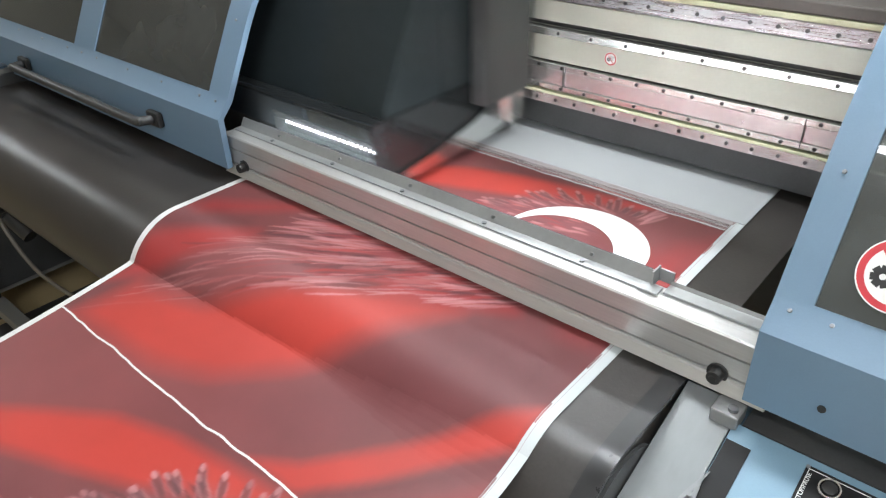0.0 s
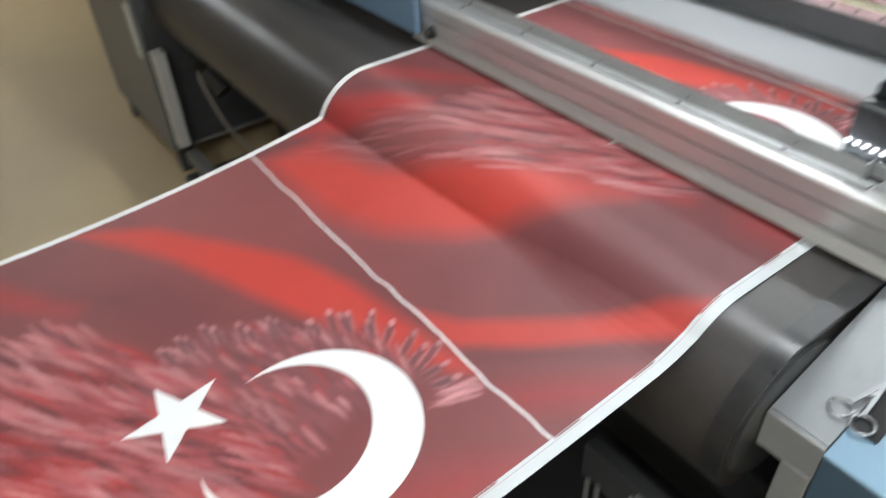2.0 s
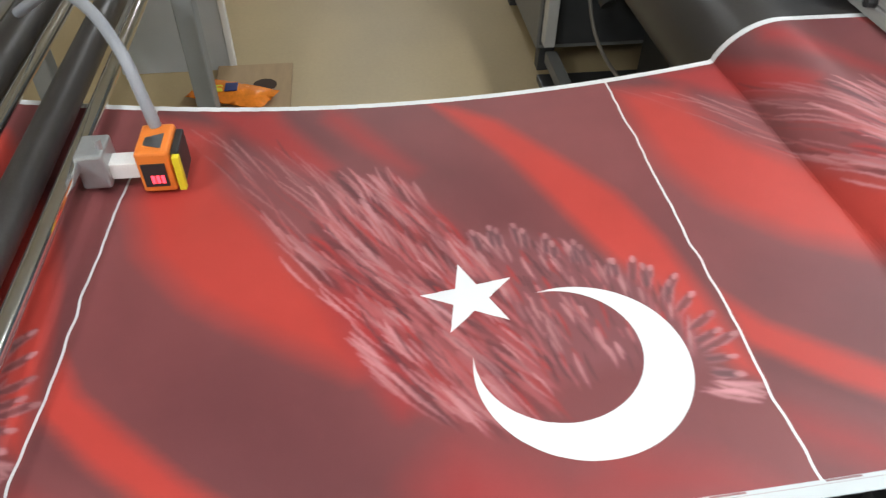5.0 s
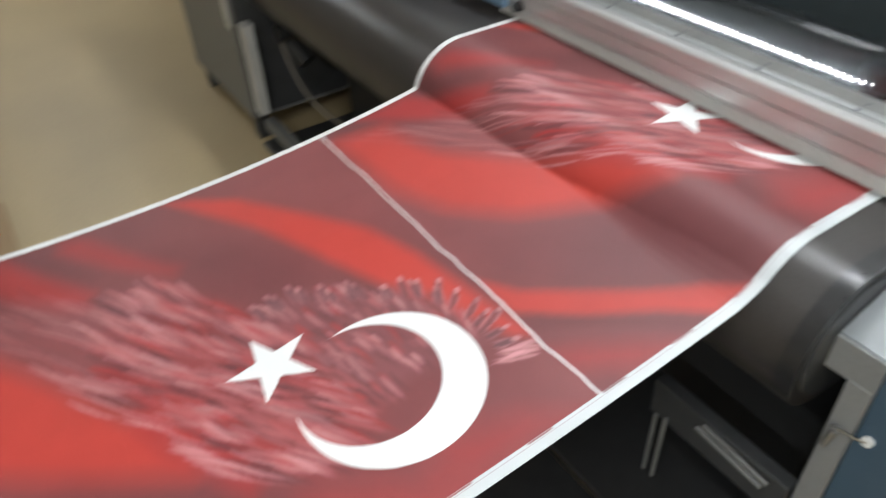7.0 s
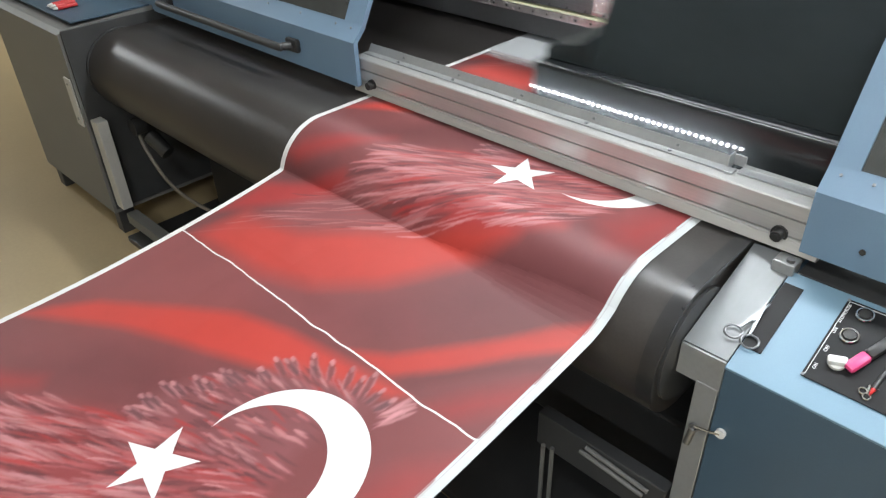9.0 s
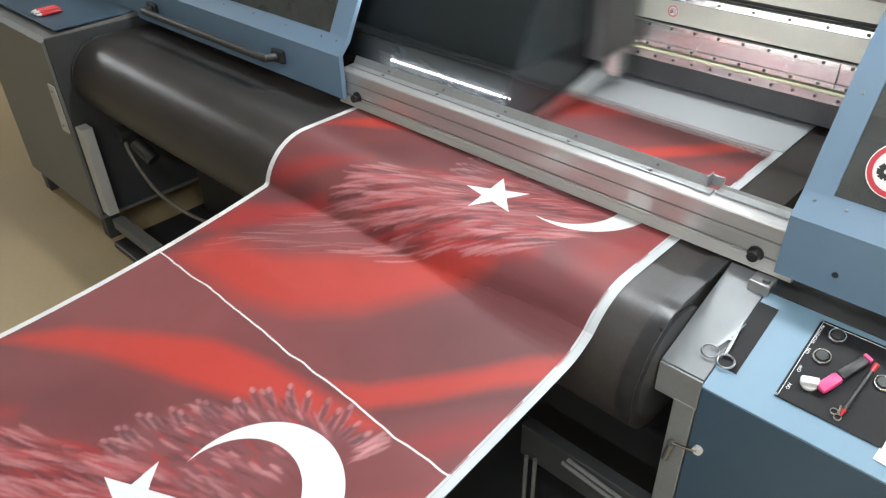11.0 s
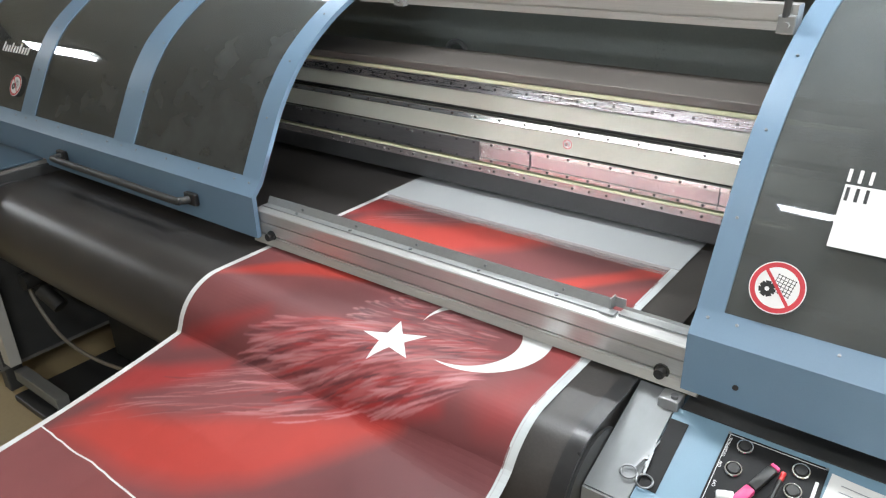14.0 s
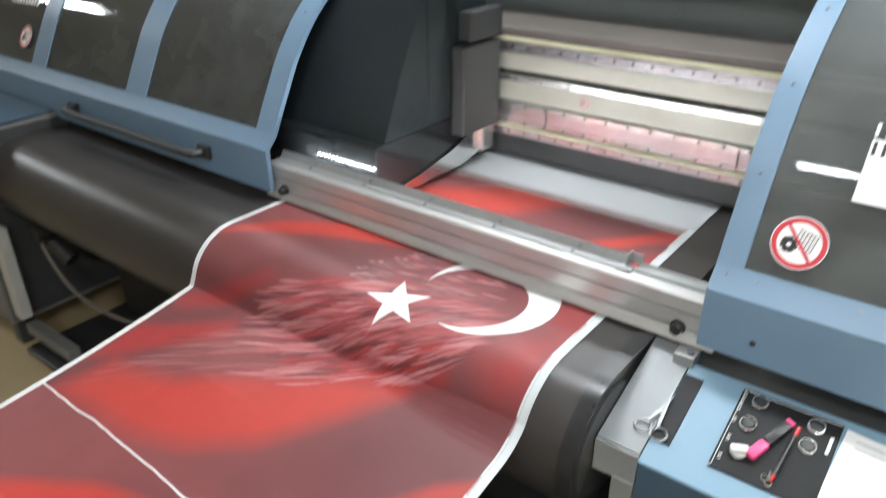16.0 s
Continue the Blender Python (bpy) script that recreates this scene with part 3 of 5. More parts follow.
# aluminium bar across the opening, with its gas strut bracket
bm = bmesh.new()
profile_x(bm, [(0.45, 1.555), (0.45, 1.572), (0.456, 1.572), (0.456, 1.577), (0.45, 1.577), (0.45, 1.61), (0.50, 1.61), (0.50, 1.555)], 0.02, 1.295)
top_bar = part("lid_bar", bm, ALU, printer, "grooved aluminium lid bar")
for x in (0.20, 1.285):
    bm = bmesh.new()
    box(bm, x - .025, x + .012, 0.43, 0.452, 1.55, 1.59, 0.003)
    cyl(bm, (x - .005, 0.43, 1.57), (x - .005, 0.42, 1.57), 0.007)
    part("lid_bracket", bm, STEEL, top_bar)
bm = bmesh.new()
cyl(bm, (1.275, 0.435, 1.585), (1.275, 0.45, 1.75), 0.008)
part("gas_strut", bm, BLACK_METAL, top_bar, "", True)

# print carriage; its left end lies at x = 0 of its own space
NOSE = [(0.66, 0.905), (0.125, 0.905), (0.114, 0.915), (0.112, 0.935), (0.112, 1.062), (0.1135, 1.0685), (0.118, 1.072), (0.15, 1.073), (0.66, 1.073)]
HOOD = [(0.66, 1.074), (0.158, 1.074), (0.162, 1.088), (0.186, 1.14), (0.233, 1.245), (0.285, 1.35), (0.330, 1.435), (0.348, 1.470), (0.355, 1.481), (0.364, 1.488), (0.376, 1.492), (0.45, 1.500), (0.66, 1.515)]
CAR_W = 0.80
bm = bmesh.new()
profile_x(bm, NOSE, 0.0, CAR_W)
carriage = part("print_carriage", bm, BLACK_MIRROR, printer, "glossy black print carriage, running to and fro", True)
bm = bmesh.new()
profile_x(bm, HOOD, 0.135, CAR_W - 0.004)
part("hood", bm, BLACK_GLOSS, carriage, "", True)
bm = bmesh.new()
flank = [(0.004, 1.0745), (0.1345, 1.0745), (0.1345, 1.150), (0.115, 1.132), (0.085, 1.121), (0.030, 1.112), (0.012, 1.106), (0.004, 1.094)]
ring_a, ring_b = [bm.verts.new((x, 0.158, z)) for x, z in flank], [bm.verts.new((x, 0.62, z)) for x, z in flank]
bm.faces.new(ring_a)
bm.faces.new(ring_b[::-1])
for i in range(len(flank)):
    bm.faces.new((ring_a[i], ring_b[i], ring_b[(i + 1) % len(flank)], ring_a[(i + 1) % len(flank)]))
part("shoulder", bm, BLACK_GLOSS, carriage)
part("side_plate", boxed(CAR_W - 0.004, CAR_W, 0.36, 0.62, 1.08, 1.45, 0.001), BLACK_GLOSS, carriage)
part("rear_block", boxed(CAR_W + 0.001, CAR_W + 0.05, 0.47, 0.67, 1.02, 1.30, 0.006), material("dark_grey_block", (0.042, 0.044, 0.044), 0.4), carriage)
part("rear_block", boxed(CAR_W + 0.005, CAR_W + 0.055, 0.50, 0.67, 1.31, 1.40, 0.006), material("darker_grey_block", (0.036, 0.038, 0.038), 0.4), carriage)
bm = bmesh.new()
profile_x(bm, [(0.13, 0.905), (0.13, 0.918), (0.30, 0.938), (0.47, 0.972), (0.60, 1.018), (0.604, 1.018), (0.604, 0.925), (0.52, 0.905)], CAR_W + 0.001, CAR_W + 0.010)
part("drip_shield", bm, CHROME, carriage, "polished steel drip shield")
part("drip_shield", boxed(CAR_W + 0.001, CAR_W + 0.03, 0.605, 0.67, 0.93, 1.015, 0.004), ALU_BRIGHT, carriage, "bright metal end block")
bm = bmesh.new()
tube(bm, [(0.23, 0.44, 1.503), (0.45, 0.44, 1.503), (0.75, 0.44, 1.503)], 0.004, 8)
part("trim_rod", bm, CHROME, carriage)

# shelf and bracket beside the belt
SL = math.atan(0.3625)


def on_console(x, y, lift=0.0, turn=0.0):
    """A pose on the sloping console top; y is measured level."""
    return Matrix.Translation((x, y, 0.862 + (y + 0.03) * 0.3625)) @ Matrix.Rotation(SL, 4, "X") @ Matrix.Translation((0, 0, lift)) @ Matrix.Rotation(radians(turn), 4, "Z")


def sloped(x0, x1, ya, yb, z0, z1, bevel=0.002):
    """A plate on the console top between two level depths."""
    k = 1 / math.cos(SL)
    bm = box(bmesh.new(), x0, x1, (ya + .03) * k, (yb + .03) * k, z0, z1, bevel)
    bmesh.ops.transform(bm, matrix=Matrix.Translation((0, -0.03, 0.862)) @ Matrix.Rotation(SL, 4, "X"), verts=bm.verts)
    return bm


shelf = part("side_shelf", sloped(1.207, 1.297, -0.262, 0.0, -0.004, 0.0, 0.001), WORN_STEEL, printer, "scuffed sheet steel shelf beside the belt")
bm = box(bmesh.new(), 1.207, 1.297, -0.268, -0.262, 0.70, 0.7755, 0.001)
part("shelf_lip", bm, STEEL, shelf)
part("shelf_bracket", boxed(1.262, 1.306, -0.045, -0.004, 0.853, 0.880, 0.003), STEEL, shelf)
bm = bmesh.new()
cyl(bm, (1.292, -0.03, 0.88), (1.292, -0.03, 0.886), 0.008)
part("screw", bm, SCREW, shelf)
part("shelf_post", boxed(1.25, 1.296, -0.270, -0.235, 0.12, 0.705, 0.002), STEEL, printer, "steel corner post")

# ---------------------------------------------------------------- control cabinet
cab = thing("control_cabinet", "slate blue control cabinet with a light blue sloping top", "cabinet", (0, 0, 0))
bm = bmesh.new()
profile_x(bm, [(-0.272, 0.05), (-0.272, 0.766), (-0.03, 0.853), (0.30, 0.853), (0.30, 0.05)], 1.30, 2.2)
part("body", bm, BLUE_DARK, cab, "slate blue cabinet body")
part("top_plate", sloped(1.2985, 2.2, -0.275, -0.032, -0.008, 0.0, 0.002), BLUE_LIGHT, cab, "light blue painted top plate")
part("back_plate", boxed(1.31, 2.2, -0.029, 0.25, 0.853, 0.861, 0.001), BLACK_METAL, cab)
part("plinth", boxed(1.32, 2.18, -0.24, 0.28, 0.0, 0.05, 0.001), BLACK_METAL, cab)
part("slot_cover", sloped(1.300, 1.338, -0.222, -0.062, 0.0005, 0.0025, 0.0008), PANEL_BLACK, cab, "black rubber slot strip")
panel = part("control_panel", sloped(1.412, 1.594, -0.226, -0.045, 0.0005, 0.004, 0.0012), PANEL_BLACK, cab, "black control panel with round buttons")
K = 1 / math.cos(SL)


def ring_button(x, y, r, material_top):
    bm = bmesh.new()
    torus(bm, (0, 0, 0.003), (0, 0, 1), r, 0.0022, 24, 6)
    b = part("button_ring", bm, CHROME, panel, "chrome button ring", True)
    b.matrix_basis = on_console(x, y, 0.004)
    bm = bmesh.new()
    cyl(bm, (0, 0, 0), (0, 0, 0.007), r - 0.003, r - 0.004, 20)
    c = part("button", bm, material_top, b, "", True)
    return b


ring_button(1.450, -0.066, 0.014, BLACK_PLASTIC)
ring_button(1.446, -0.118, 0.0145, BLACK_PLASTIC)
ring_button(1.553, -0.072, 0.0145, BLACK_PLASTIC)
ring_button(1.551, -0.116, 0.0145, BLACK_PLASTIC)
bm = box(bmesh.new(), -0.016, 0.016, -0.008, 0.008, 0, 0.016, 0.004)
cyl(bm, (0, 0, -0.004), (0, 0, 0.004), 0.014)
sw = part("rotary_switch", bm, WHITE_PLASTIC, panel, "grey rotary switch", True)
sw.matrix_basis = on_console(1.452, -0.178, 0.006, 20)
for word, x, y in (("STOP/PAUSE", 1.4225, -0.078), ("ON", 1.4235, -0.118), ("OFF", 1.428, -0.158), ("ON", 1.4275, -0.199)):
    letters(word, 0.0085, on_console(x, y, 0.0045, 90), WHITE_LABEL, panel, "lettering", "white panel lettering")
# thin white border line and a maker's mark as plain bars
for x0, x1, ya, yb in ((1.4165, 1.4175, -0.22, -0.05), (1.4165, 1.590, -0.0505, -0.0495)):
    part("border_line", sloped(x0, x1, ya, yb, 0.004, 0.0045, 0), WHITE_LABEL, panel)
part("maker_mark", sloped(1.580, 1.586, -0.115, -0.080, 0.004, 0.0045, 0), WHITE_LABEL, panel)
for x, y in ((1.4145, -0.048), (1.5915, -0.048), (1.4145, -0.223)):
    bm = bmesh.new()
    cyl(bm, (0, 0, 0.002), (0, 0, 0.006), 0.003, seg=8)
    s = part("screw", bm, SCREW, panel)
    s.matrix_basis = on_console(x, y)
# lock and lever on the front corner
lock = part("door_latch", cyl(bmesh.new(), (1.322, -0.272, 0.614), (1.322, -0.281, 0.614), 0.010, seg=16), WHITE_PLASTIC, cab, "pale latch button with a steel lever", True)
bm = bmesh.new()
tube(bm, [(1.322, -0.279, 0.614), (1.300, -0.280, 0.606), (1.272, -0.280, 0.600)], 0.003, 8)
part("lever", bm, CHROME, lock, "", True)
bm = bmesh.new()
torus(bm, (1.269, -0.275, 0.590), (0.2, -1, 0), 0.008, 0.003, 16, 6)
cyl(bm, (1.267, -0.272, 0.582), (1.264, -0.284, 0.548), 0.008, 0.007, 12)
part("lock_barrel", bm, SCREW, lock, "", True)

# round warning sticker on a window: white disc, red ring and bar, black cog and mesh


def sticker(x, z, r, parent_thing, y=None):
    yy, zz, a = on_shell(z, 0.0065)
    m = Matrix.Translation((x, yy, zz)) @ Matrix.Rotation(a, 4, "X")
    if y is not None:
        m = Matrix.Translation((x, y, z)) @ Matrix.Rotation(radians(90), 4, "X")
    disc = part("warning_sticker", cyl(bmesh.new(), (0, 0, -0.0005), (0, 0, 0.0002), r, seg=48), WHITE_LABEL, parent_thing, "round white warning sticker with a red ring")
    disc.matrix_basis = m
    bm = bmesh.new()
    n = 48
    for ra, rb in ((r * 0.78, r * 0.96),):
        va = [bm.verts.new((ra * math.cos(2 * math.pi * i / n), ra * math.sin(2 * math.pi * i / n), 0.0005)) for i in range(n)]
        vb = [bm.verts.new((rb * math.cos(2 * math.pi * i / n), rb * math.sin(2 * math.pi * i / n), 0.0005)) for i in range(n)]
        for i in range(n):
            bm.faces.new((va[i], vb[i], vb[(i + 1) % n], va[(i + 1) % n]))
    box(bm, -r * 0.8, r * 0.8, -r * 0.06, r * 0.06, 0.0006, 0.0009, 0, Matrix.Rotation(radians(-50), 4, "Z"))
    part("red_ring", bm, RED_LABEL, disc)
    bm = bmesh.new()
    for k in range(7):
        box(bm, -r * 0.10, r * 0.10, r * 0.08, r * 0.30, 0.0003, 0.00045, 0, Matrix.Translation((-r * 0.33, -r * 0.12, 0)) @ Matrix.Rotation(2 * math.pi * k / 7, 4, "Z"))
    for k in range(6):
        o = (k - 2.5) * r * 0.13
        box(bm, -r * 0.36, r * 0.36, o - r * .012, o + r * .012, 0.0003, 0.00045, 0, Matrix.Translation((r * 0.2, r * 0.12, 0)) @ Matrix.Rotation(radians(78), 4, "Z"))
        box(bm, -r * 0.36, r * 0.36, o - r * .012, o + r * .012, 0.0003, 0.00045, 0, Matrix.Translation((r * 0.2, r * 0.12, 0)) @ Matrix.Rotation(radians(168), 4, "Z"))
    part("pictogram", bm, BLACK_LABEL, disc)
    return disc


sticker(1.432, 1.150, 0.050, right_cover)
sticker(-1.60, 1.175, 0.046, left_cover)
sticker(0.633, 1.127, 0.017, printer, 0.7095)
# white panel with a maker's mark behind the right window, and marks as plain shapes
y, z, a = on_shell(1.29, 0.006)
p = part("white_panel", box(bmesh.new(), -0.0, 0.34, -0.065, 0.055, 0, 0.0006), WHITE_LABEL, right_cover, "white maker's panel")
p.matrix_basis = Matrix.Translation((1.492, y, z)) @ Matrix.Rotation(a, 4, "X")
PANEL_M = p.matrix_basis.copy()
for xx, w, z0, z1, lift, mt in ((0.0, .006, .060, .085, 0, WHITE_LABEL), (0.018, .006, .060, .085, 0, WHITE_LABEL), (0.036, .006, .060, .085, 0, WHITE_LABEL), (0.075, .016, .060, .085, 0, WHITE_LABEL), (0.12, .016, .060, .085, 0, WHITE_LABEL),
                                (0.004, .006, .024, .050, .0008, BLACK_LABEL), (0.020, .006, .024, .050, .0008, BLACK_LABEL), (0.036, .006, .024, .050, .0008, BLACK_LABEL), (0.075, .016, .024, .050, .0008, BLACK_LABEL), (0.12, .016, .024, .050, .0008, BLACK_LABEL)):
    part("maker_mark", box(bmesh.new(), xx, xx + w, z0, z1, lift, lift + 0.0006), mt, right_cover).matrix_basis = PANEL_M
y, z, a = on_shell(1.29, 0.006)
for i in range(10):
    part("maker_mark", box(bmesh.new(), i * 0.024, i * 0.024 + 0.014, 0.0, 0.030 if i % 3 else 0.042, 0, 0.0006), WHITE_LABEL, left_cover).matrix_basis = Matrix.Translation((-1.80, y, z)) @ Matrix.Rotation(a, 4, "X")

# ---------------------------------------------------------------- end cabinet on the far side
end = thing("end_cabinet", "grey end cabinet of the printer beside the belt", "cabinet", (0, 0, 0))
bm = bmesh.new()
profile_x(bm, [(-0.42, 0.12), (-0.42, 0.90), (-0.40, 0.915), (-0.05, 0.93), (0.55, 0.93), (0.55, 0.12)], -2.06, -1.31)
part("body", bm, CAB_GREY, end, "dark grey painted cabinet body")
part("top_plate", boxed(-2.05, -1.315, -0.36, -0.04, 0.9305, 0.937, 0.001), BLUE_DARK, end, "slate blue top plate")
for x in (-2.01, -1.36):
    part("foot", boxed(x - .03, x + .03, -0.40, -0.33, 0.0, 0.12, 0.004), BLACK_METAL, end)
part("end_plate", boxed(-1.309, -1.300, -0.41, 0.1, 0.14, 0.915, 0.002), BLACK_METAL, end, "dark grey end plate")
plate = part("cover_plate", boxed(-1.385, -1.325, -0.426, -0.420, 0.525, 0.725, 0.002), DULL_PLATE, end, "white cover plate with two screws")
for z in (0.555, 0.70):
    part("screw", cyl(bmesh.new(), (-1.355, -0.426, z), (-1.355, -0.429, z), 0.006, seg=10), SCREW, plate)
part("corner_post", boxed(-1.298, -1.235, -0.405, -0.36, 0.16, 0.56, 0.003), DULL_PLATE, end, "pale sheet metal corner post")
part("foot_rail", boxed(-1.298, -0.95, -0.38, -0.33, 0.06, 0.11, 0.003), CAB_GREY, end)
bm = bmesh.new()
tube(bm, smooth_line([(-1.25, -0.2, 0.52), (-1.18, -0.27, 0.50), (-1.12, -0.28, 0.42), (-1.02, -0.26, 0.30), (-0.85, -0.22, 0.24), (-0.6, -0.15, 0.22)], 6), 0.0075, 8)
part("cable", bm, material("tan_cable", (0.16, 0.14, 0.115), 0.5), end, "grey cable hanging under the roller", True)
bm = bmesh.new()
cyl(bm, (-1.16, -0.30, 0.53), (-1.16, -0.25, 0.53), 0.035)
cyl(bm, (-1.10, -0.26, 0.50), (-1.02, -0.24, 0.44), 0.03)
part("cable_gland", bm, BLACK_PLASTIC, end, "", True)
can = thing("pencil_bundle", "red bundle of pale-tipped pencils on the end cabinet", "pencils", (-1.545, -0.295, 0.9375))
for i in range(5):
    pc = part("pencil", cyl(bmesh.new(), (0.015 * i - 0.03, 0.05, 0.009 + 0.007 * (i % 2)), (0.015 * i - 0.03, -0.028, 0.009 + 0.007 * (i % 2)), 0.0078, seg=12), RED_PLASTIC, can, "", True)
    part("tip", cyl(bmesh.new(), (0.015 * i - 0.03, -0.028, 0.009 + 0.007 * (i % 2)), (0.015 * i - 0.03, -0.046, 0.009 + 0.007 * (i % 2)), 0.007, 0.0025, seg=12), WHITE_PLASTIC, pc, "", True)

# ---------------------------------------------------------------- small things on the console
sc = thing("scissors", "small steel thread scissors on the shelf", "scissors")
sc.matrix_basis = on_console(1.292, -0.200, 0.004, 0)
bm = bmesh.new()
torus(bm, (-0.016, -0.006, 0.003), (0, 0, 1), 0.0145, 0.0021, 24, 8, 1.1)
part("finger_ring", bm, SCREW, sc, "", True)
bm = bmesh.new()
torus(bm, (0.019, -0.012, 0.003), (0, 0, 1), 0.0145, 0.0021, 24, 8, 1.1)
part("finger_ring", bm, SCREW, sc, "", True)
for a, b in (((-0.010, 0.006), (0.012, 0.082)), ((0.012, 0.002), (0.004, 0.085))):
    bm = bmesh.new()
    d = Vector((b[0] - a[0], b[1] - a[1], 0))
    q = Vector((-d.y, d.x, 0)).normalized()
    vs = []
    for t, w in ((0, 0.0025), (0.35, 0.0034), (0.6, 0.0032), (1.0, 0.0006)):
        c = Vector((a[0], a[1], 0.003)) + d * t
        vs.append([bm.verts.new(c + q * s * w + Vector((0, 0, h))) for s, h in ((-1, 0), (1, 0), (1, 0.003), (-1, 0.003))])
    for i in range(3):
        for k in range(4):
            bm.faces.new((vs[i][k], vs[i][(k + 1) % 4], vs[i + 1][(k + 1) % 4], vs[i + 1][k]))
    bm.faces.new(vs[0])
    bm.faces.new(vs[-1][::-1])
    part("blade", bm, SCREW, sc)
part("pivot_screw", cyl(bmesh.new(), (0.004, 0.034, 0.003), (0.004, 0.034, 0.009), 0.004, seg=12), SCREW, sc)

mk = thing("pink_highlighter", "pink highlighter pen lying on the control panel", "pen")
mk.matrix_basis = on_console(1.488, -0.145, 0.014, 68)
part("cap", box(bmesh.new(), -0.045, 0.0, -0.011, 0.011, -0.008, 0.008, 0.006), PINK, mk, "pink cap", True)
part("barrel", box(bmesh.new(), 0.0, 0.06, -0.010, 0.010, -0.007, 0.007, 0.005), BLACK_PLASTIC, mk, "", True)
part("end_plug", box(bmesh.new(), 0.06, 0.068, -0.009, 0.009, -0.006, 0.006, 0.003), PINK, mk, "", True)
pen = thing("red_pen", "thin dark pen with a red end on the control panel", "pen")
pen.matrix_basis = on_console(1.524, -0.145, 0.010, 86)
part("barrel", cyl(bmesh.new(), (-0.055, 0, 0), (0.04, 0, 0), 0.0045, seg=14), BLACK_PLASTIC, pen, "", True)
part("end_plug", cyl(bmesh.new(), (0.04, 0, 0), (0.058, 0, 0), 0.0048, seg=14), RED_PLASTIC, pen, "", True)
part("tip", cyl(bmesh.new(), (-0.068, 0, 0), (-0.055, 0, 0), 0.0015, 0.0042, seg=14), RED_PLASTIC, pen, "", True)
for i, (x, y) in enumerate(((1.507, -0.205), (1.516, -0.212))):
    kk = thing("key", "small steel key on the control panel", "key", group="keys on the panel")
    kk.matrix_basis = on_console(x, y, 0.0045, 40 + 60 * i)
    bm = bmesh.new()
    torus(bm, (0, 0, 0.0015), (0, 0, 1), 0.006, 0.0016, 14, 6)
    part("bow", bm, CHROME, kk, "", True)
    part("shaft", box(bmesh.new(), 0.006, 0.024, -0.0016, 0.0016, 0.0005, 0.0025, 0), CHROME, kk)
sheet = thing("paper_sheet", "white printed paper sheet on the console", "paper")
sheet.matrix_basis = on_console(1.70, -0.155, 0.001, -3)
bm = bmesh.new()
n = 10
grid = [[bm.verts.new((-0.105 + 0.21 * i / n, -0.105 + 0.21 * j / n, 0.0015 + 0.002 * math.sin(i * 0.7) * math.sin(j * 0.5))) for j in range(n + 1)] for i in range(n + 1)]
for i in range(n):
    for j in range(n):
        bm.faces.new((grid[i][j], grid[i + 1][j], grid[i + 1][j + 1], grid[i][j + 1]))
part("leaf", bm, PAPER, sheet, "", True)
for k, (xa, xb) in enumerate(((-0.085, -0.02), (-0.085, 0.05), (-0.085, 0.03), (-0.085, 0.06))):
    part("print_line", box(bmesh.new(), xa, xb, 0.085 - k * 0.014, 0.0866 - k * 0.014, 0.0042, 0.0045), HOSE, sheet)

# ---------------------------------------------------------------- take-up rollers, sensor, box on the floor
take = thing("take_up_frame", "grey frame with rollers that takes up the printed fabric", "machine")
for nm, y, z, r, mt in (("chrome_rod", -1.715, 0.815, 0.016, CHROME), ("black_roller", -1.80, 0.80, 0.035, RUBBER), ("chrome_rod", -1.88, 0.83, 0.014, CHROME), ("black_roller", -1.99, 0.78, 0.05, RUBBER), ("grey_roller", -2.12, 0.80, 0.05, ALU)):
    part(nm, cyl(bmesh.new(), (-0.98, y, z), (1.55, y, z), r, seg=24), mt, take, "", True)
part("cross_beam", boxed(-0.98, 1.55, -2.32, -2.22, 0.60, 0.90, 0.006), GREY_PAINT, take)
for x in (-1.02, 1.55):
    part("end_frame", boxed(x, x + .04, -2.34, -1.69, 0.55, 0.90, 0.006), GREY_PAINT, take, "light grey end frame")
    for y in (-2.30, -1.76):
        part("frame_leg", boxed(x - .02, x + .06, y - .035, y + .035, 0.0, 0.56, 0.005), GREY_PAINT, take)
part("guard_sheet", boxed(-1.50, -1.47, -2.2, -1.74, 0.0, 0.55, 0.003), PALE_GREY, take, "pale grey-blue guard sheet")
part("guard_edge", boxed(-1.505, -1.465, -1.739, -1.715, 0.0, 0.55, 0.003), WHITE_PLASTIC, take, "white guard edge")

sens = thing("distance_sensor", "orange sensor with a red digital display on a rod", "sensor", (0.285, -1.585, 0.79))
part("housing", box(bmesh.new(), -0.055, 0.045, -0.018, 0.045, -0.045, 0.045, 0.006), ORANGE, sens, "orange housing")
part("display", box(bmesh.new(), 0.0455, 0.0475, -0.010, 0.034, -0.030, 0.022, 0.0005), BLACK_PLASTIC, sens)
bm = bmesh.new()
for i in range(3):
    box(bm, 0.0478, 0.0484, 0.004 + i * 0.009, 0.010 + i * 0.009, -0.022, -0.004)
part("digits", bm, RED_DISPLAY, sens, "glowing red digits")
part("lens_block", box(bmesh.new(), -0.045, 0.035, 0.0455, 0.060, -0.038, 0.038, 0.003), BLACK_PLASTIC, sens)
part("yellow_tag", box(bmesh.new(), 0.036, 0.05, 0.05, 0.063, -0.04, 0.035, 0.001), YELLOW, sens)
bm = bmesh.new()
vs = [bm.verts.new(p) for p in ((-0.02, 0.03, 0.0456), (0.03, 0.03, 0.0456), (0.018, -0.004, 0.0456), (-0.008, -0.004, 0.0456))]
bm.faces.new(vs)
part("rating_label", bm, SCREW, sens)
